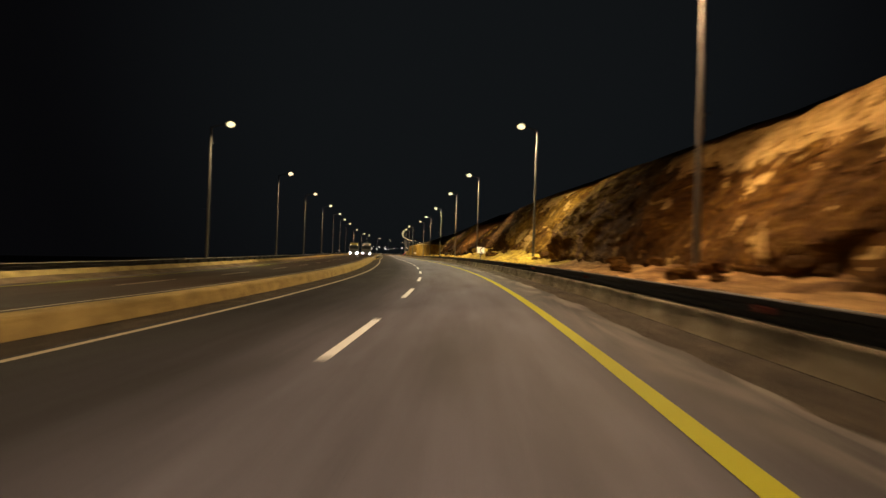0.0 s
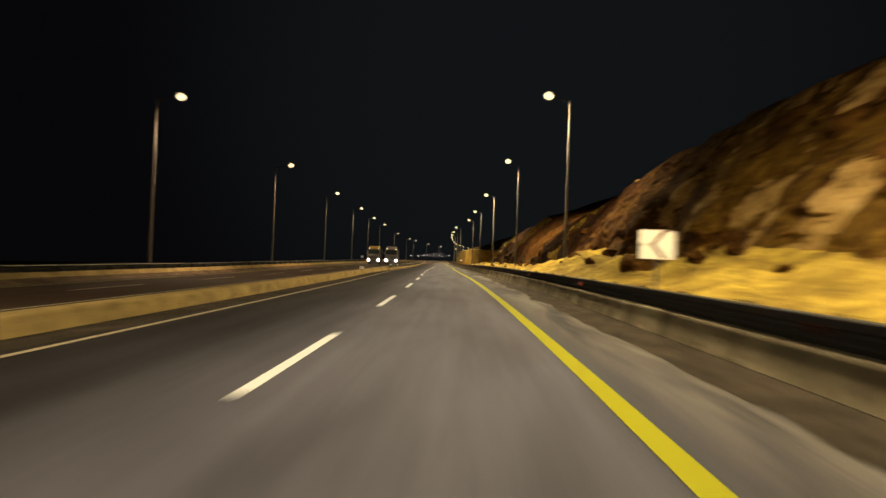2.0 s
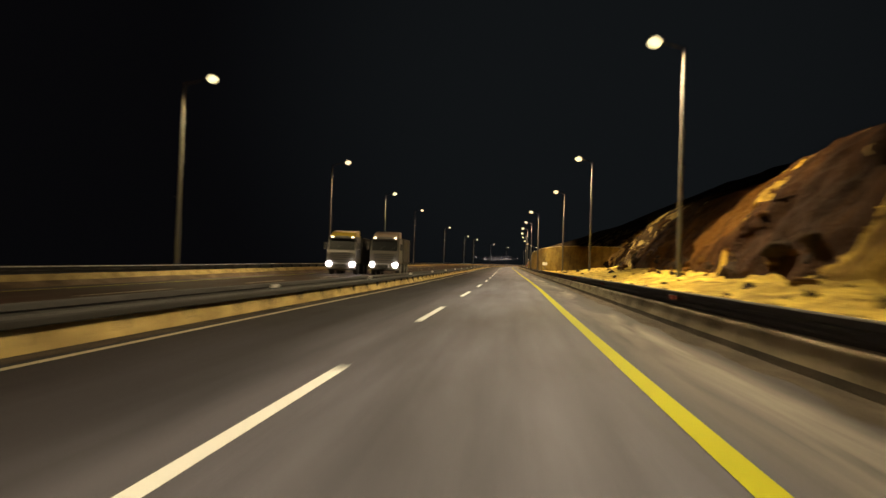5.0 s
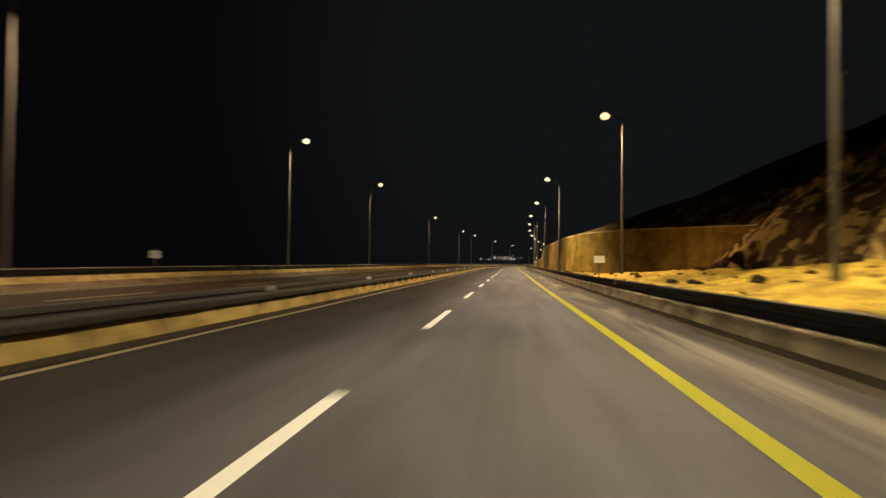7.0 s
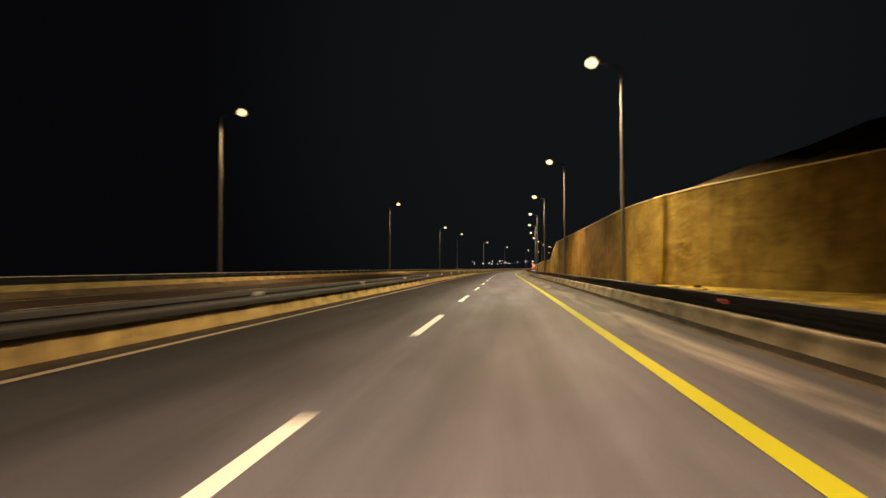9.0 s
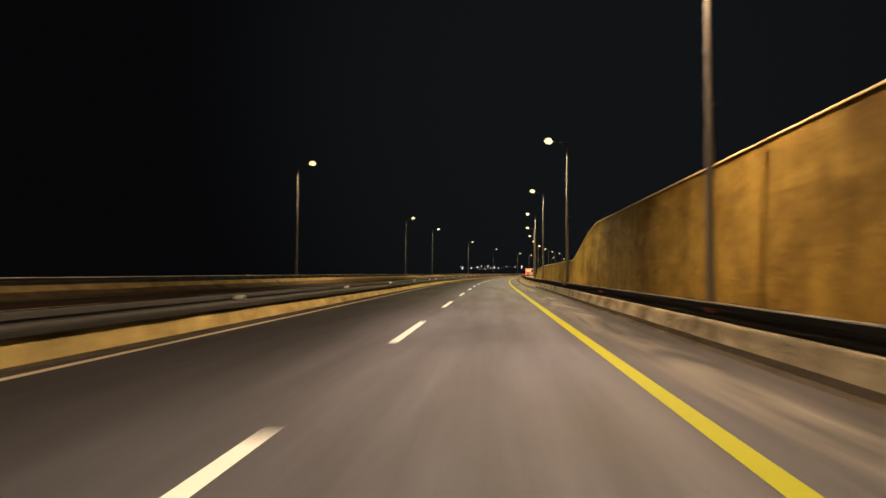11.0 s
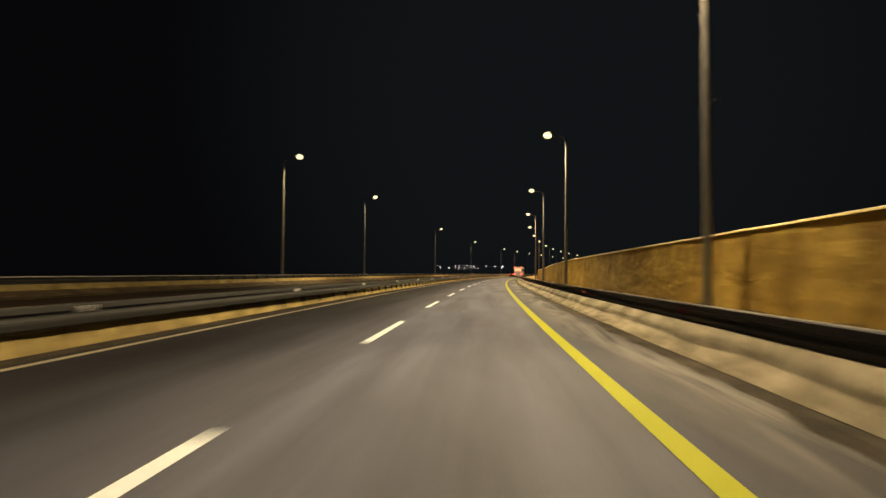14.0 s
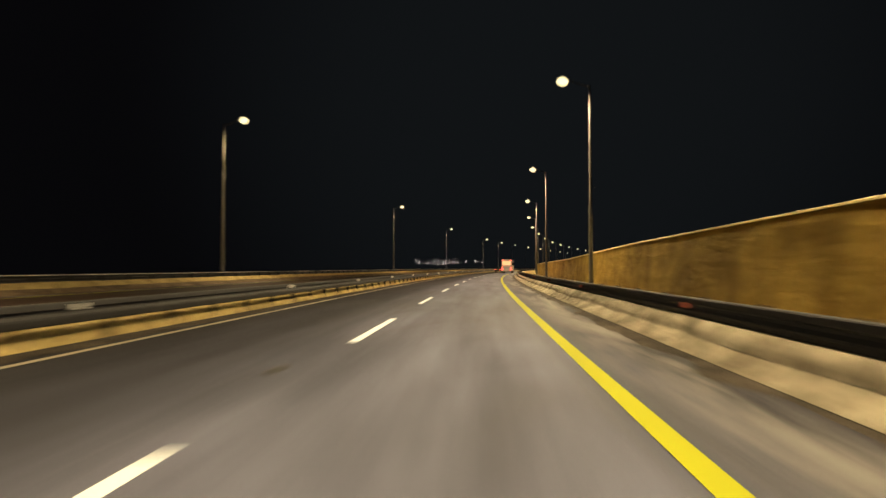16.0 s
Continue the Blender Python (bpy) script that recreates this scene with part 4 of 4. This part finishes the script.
def truck(colour, roof_colour, length):
    """Nose towards -y, on the ground at the origin."""
    t = new("truck")
    bm = bmesh.new()
    prof = [(0.0, 0.95), (-0.02, 1.75), (0.10, 2.05), (0.30, 3.00), (0.55, 3.16), (2.05, 3.16), (2.05, 0.95)]
    ring = [[bm.verts.new((x * (0.94 if z > 2.5 else 1.0), y, z)) for y, z in prof] for x in (-1.22, 1.22)]
    for j in range(len(prof)):
        k = (j + 1) % len(prof)
        bm.faces.new((ring[0][j], ring[0][k], ring[1][k], ring[1][j]))
    bm.faces.new(ring[0][::-1])
    bm.faces.new(ring[1])
    bmesh.ops.recalc_face_normals(bm, faces=bm.faces)
    bmesh.ops.bevel(bm, geom=bm.edges[:], offset=0.07, segments=2, affect="EDGES")
    cab = part("cab", bm, colour, t)
    glass = box(0, 0, 0, 2.14, 0.03, 0.86, 0.01)
    bmesh.ops.transform(glass, matrix=pose(0, 0.18, 2.46, -12), verts=glass.verts)
    screen = part("windscreen", glass, M_GLASS_DARK, cab)
    for x in (-0.45, 0.55):
        wiper = cyl((x, 0.06, 2.06), (x + 0.42, 0.14, 2.42), 0.012, 0.010, 6)
        part("wiper", wiper, M_BAR, screen)
    part("visor", box(0, 0.14, 2.99, 2.2, 0.34, 0.10, 0.03), M_BAR, cab)
    bm = bmesh.new()
    deck = [bm.verts.new(v) for v in ((-1.1, 0.45, 3.14), (1.1, 0.45, 3.14), (1.1, 1.95, 3.14), (-1.1, 1.95, 3.14), (-1.02, 0.75, 3.50), (1.02, 0.75, 3.50), (1.05, 1.95, 3.72), (-1.05, 1.95, 3.72))]
    for f in ((0, 1, 5, 4), (4, 5, 6, 7), (1, 2, 6, 5), (3, 0, 4, 7), (2, 3, 7, 6), (0, 3, 2, 1)):
        bm.faces.new([deck[i] for i in f])
    bmesh.ops.bevel(bm, geom=bm.edges[:], offset=0.04, segments=2, affect="EDGES")
    part("roof_deflector", bm, roof_colour, cab)
    part("name_panel", box(0, 0.30, 3.10, 1.15, 0.05, 0.18, 0.01), M_HOUSING, cab, "dull roof sign panel")
    g = box(0, -0.035, 1.42, 1.7, 0.04, 0.07)
    for z in (1.22, 1.57, 1.72):
        bm_box(g, 0, -0.035, z, 1.7, 0.04, 0.07)
    part("grille", g, M_BAR, cab)
    part("bumper", box(0, 0.05, 0.70, 2.46, 0.30, 0.52, 0.06), M_HOUSING, t)
    part("step", box(0, 0.12, 0.40, 2.0, 0.2, 0.10, 0.02), M_BAR, t)
    for x in (-0.98, 0.98):
        part("headlight", cyl((x, 0.0, 0.86), (x, -0.15, 0.86), 0.21, 0.20, 14), M_HEAD, t, "glaring white headlight")
        mirror = part("mirror", box(x * 1.44, 0.15, 2.35, 0.20, 0.10, 0.55, 0.03), M_BAR, cab)
        part("mirror_arm", cyl((x * 1.22, 0.2, 2.62), (x * 1.42, 0.18, 2.58), 0.02, 0.02, 6), M_BAR, mirror)
        part("marker_lamp", cyl((x * 0.88, 0.30, 3.07), (x * 0.88, 0.20, 3.07), 0.11, 0.10, 10), M_MARKER, cab, "warm white roof lamp")
        part("fog_lamp", box(x * 0.86, -0.11, 0.62, 0.22, 0.03, 0.10, 0.01), M_REFL_W, t)
    bed = part("load_body", box(0, 2.4 + length / 2, 2.05, 2.5, length, 2.2, 0.04), M_TRUCK_BOX, t, "dark dusty tipper body")
    for i in range(5):
        part("rib", box(0, 2.75 + i * (length - 0.7) / 4, 2.05, 2.58, 0.09, 2.1, 0.01), M_TRUCK_BOX, bed)
    part("chassis", box(0, 0.8 + length / 2, 0.75, 0.9, length + 2.6, 0.24), M_BAR, t)
    for y in (1.1, length * 0.62 + 1.2, length * 0.62 + 2.6):
        for x in (-1.05, 1.05):
            wheel(t, x, y, 0.5, 0.30)
    return t


t1 = tagged(truck(M_TRUCK, M_DEFLECTOR, 3.2), "oncoming dark truck with yellow roof deflector and glaring headlights", "truck", "oncoming trucks")
t1.matrix_world = spot_pose(177.0, -15.6, OPP)
t2 = tagged(truck(M_TRUCK, M_BUS, 3.4), "oncoming dark truck with pale roof and glaring headlights", "truck", "oncoming trucks")
t2.matrix_world = spot_pose(178.0, -12.2, OPP)


def bus():
    """Rear towards -y."""
    b = new("bus")
    body = part("body", box(0, 5.8, 1.9, 2.5, 11.6, 2.9, 0.16), M_BUS, b, "cream coach body")
    part("rear_window", box(0, -0.012, 2.45, 2.0, 0.03, 0.95, 0.02), M_BUSLIT, body, "dimly lit rear window")
    part("engine_cover", box(0, -0.012, 1.25, 1.7, 0.03, 0.7, 0.02), M_HOUSING, body)
    part("bumper", box(0, -0.02, 0.58, 2.5, 0.14, 0.3, 0.04), M_HOUSING, b)
    for x in (-1.1, 1.1):
        part("tail_light", box(x * 0.96, -0.02, 1.05, 0.32, 0.05, 0.6, 0.02), M_TAIL, b, "glowing red tail light")
        part("tail_light", box(x * 0.9, -0.02, 3.1, 0.36, 0.05, 0.16, 0.02), M_TAIL, b)
        for y in (1.6, 3.3, 5.0, 6.7, 8.4, 10.1):
            part("side_window", box(x * 1.136, y, 2.35, 0.012, 1.5, 0.9), M_GLASS_DARK, body)
        for y in (2.6, 8.9):
            wheel(b, x, y, 0.5, 0.3)
    return tagged(b, "cream coach with red tail lights driving on the asphalt", "bus")


bus().matrix_world = spot_pose(552.0, -1.85, 0)


def car():
    """Rear towards -y."""
    c = new("car")
    bm = bmesh.new()
    prof = [(0.0, 0.35), (0.0, 0.95), (0.35, 1.02), (0.95, 1.42), (2.3, 1.45), (3.1, 1.0), (4.3, 0.82), (4.45, 0.35)]
    ring = [[bm.verts.new((x * (0.84 if z > 1.2 else 1.0), y, z)) for y, z in prof] for x in (-0.88, 0.88)]
    for j in range(len(prof)):
        bm.faces.new((ring[0][j], ring[0][(j + 1) % len(prof)], ring[1][(j + 1) % len(prof)], ring[1][j]))
    bm.faces.new(ring[0][::-1])
    bm.faces.new(ring[1])
    bmesh.ops.recalc_face_normals(bm, faces=bm.faces)
    bmesh.ops.bevel(bm, geom=bm.edges[:], offset=0.05, segments=2, affect="EDGES")
    body = part("body", bm, M_CAR, c)
    w = box(0, 0, 0, 1.3, 0.02, 0.52, 0.004)
    bmesh.ops.transform(w, matrix=pose(0, 0.63, 1.225, -56), verts=w.verts)
    part("rear_window", w, M_GLASS_DARK, body)
    for x in (-0.66, 0.66):
        part("tail_light", box(x, -0.01, 0.84, 0.36, 0.05, 0.14, 0.02), M_TAIL, c, "glowing red tail light")
    part("plate", box(0, -0.012, 0.66, 0.5, 0.02, 0.11), M_YELLOW, body, "yellow plate")
    for x in (-0.8, 0.8):
        for y in (0.8, 3.55):
            wheel(c, x, y, 0.32, 0.2)
    return tagged(c, "dark saloon car with glowing red tail lights", "car")


car().matrix_world = spot_pose(572.0, -5.7, 0)


# ---- lights of a town on the far slope ----
def town_lights():
    r2 = random.Random(21)
    bm = bmesh.new()
    for i in range(34):
        a = radians(r2.gauss(8.9, 0.8) if i % 3 else r2.uniform(5.5, 11.5))
        dist = r2.uniform(1500, 2100)
        r = r2.choice([0.3, 0.45, 0.6, 0.85]) * (1.3 if i % 7 == 0 else 1)
        p = Vector((-math.sin(a) * dist, math.cos(a) * dist, 12 + 0.0085 * dist + r2.uniform(-3, 5)))
        bmesh.ops.create_icosphere(bm, subdivisions=1, radius=r, matrix=Matrix.Translation(p))
    me = bpy.data.meshes.new("town_lights")
    bm.to_mesh(me)
    bm.free()
    me.materials.append(M_TOWN)
    return tagged(new("town_lights", me), "scattered warm lights of a distant town", "town lights", kind="stuff")


town_lights()
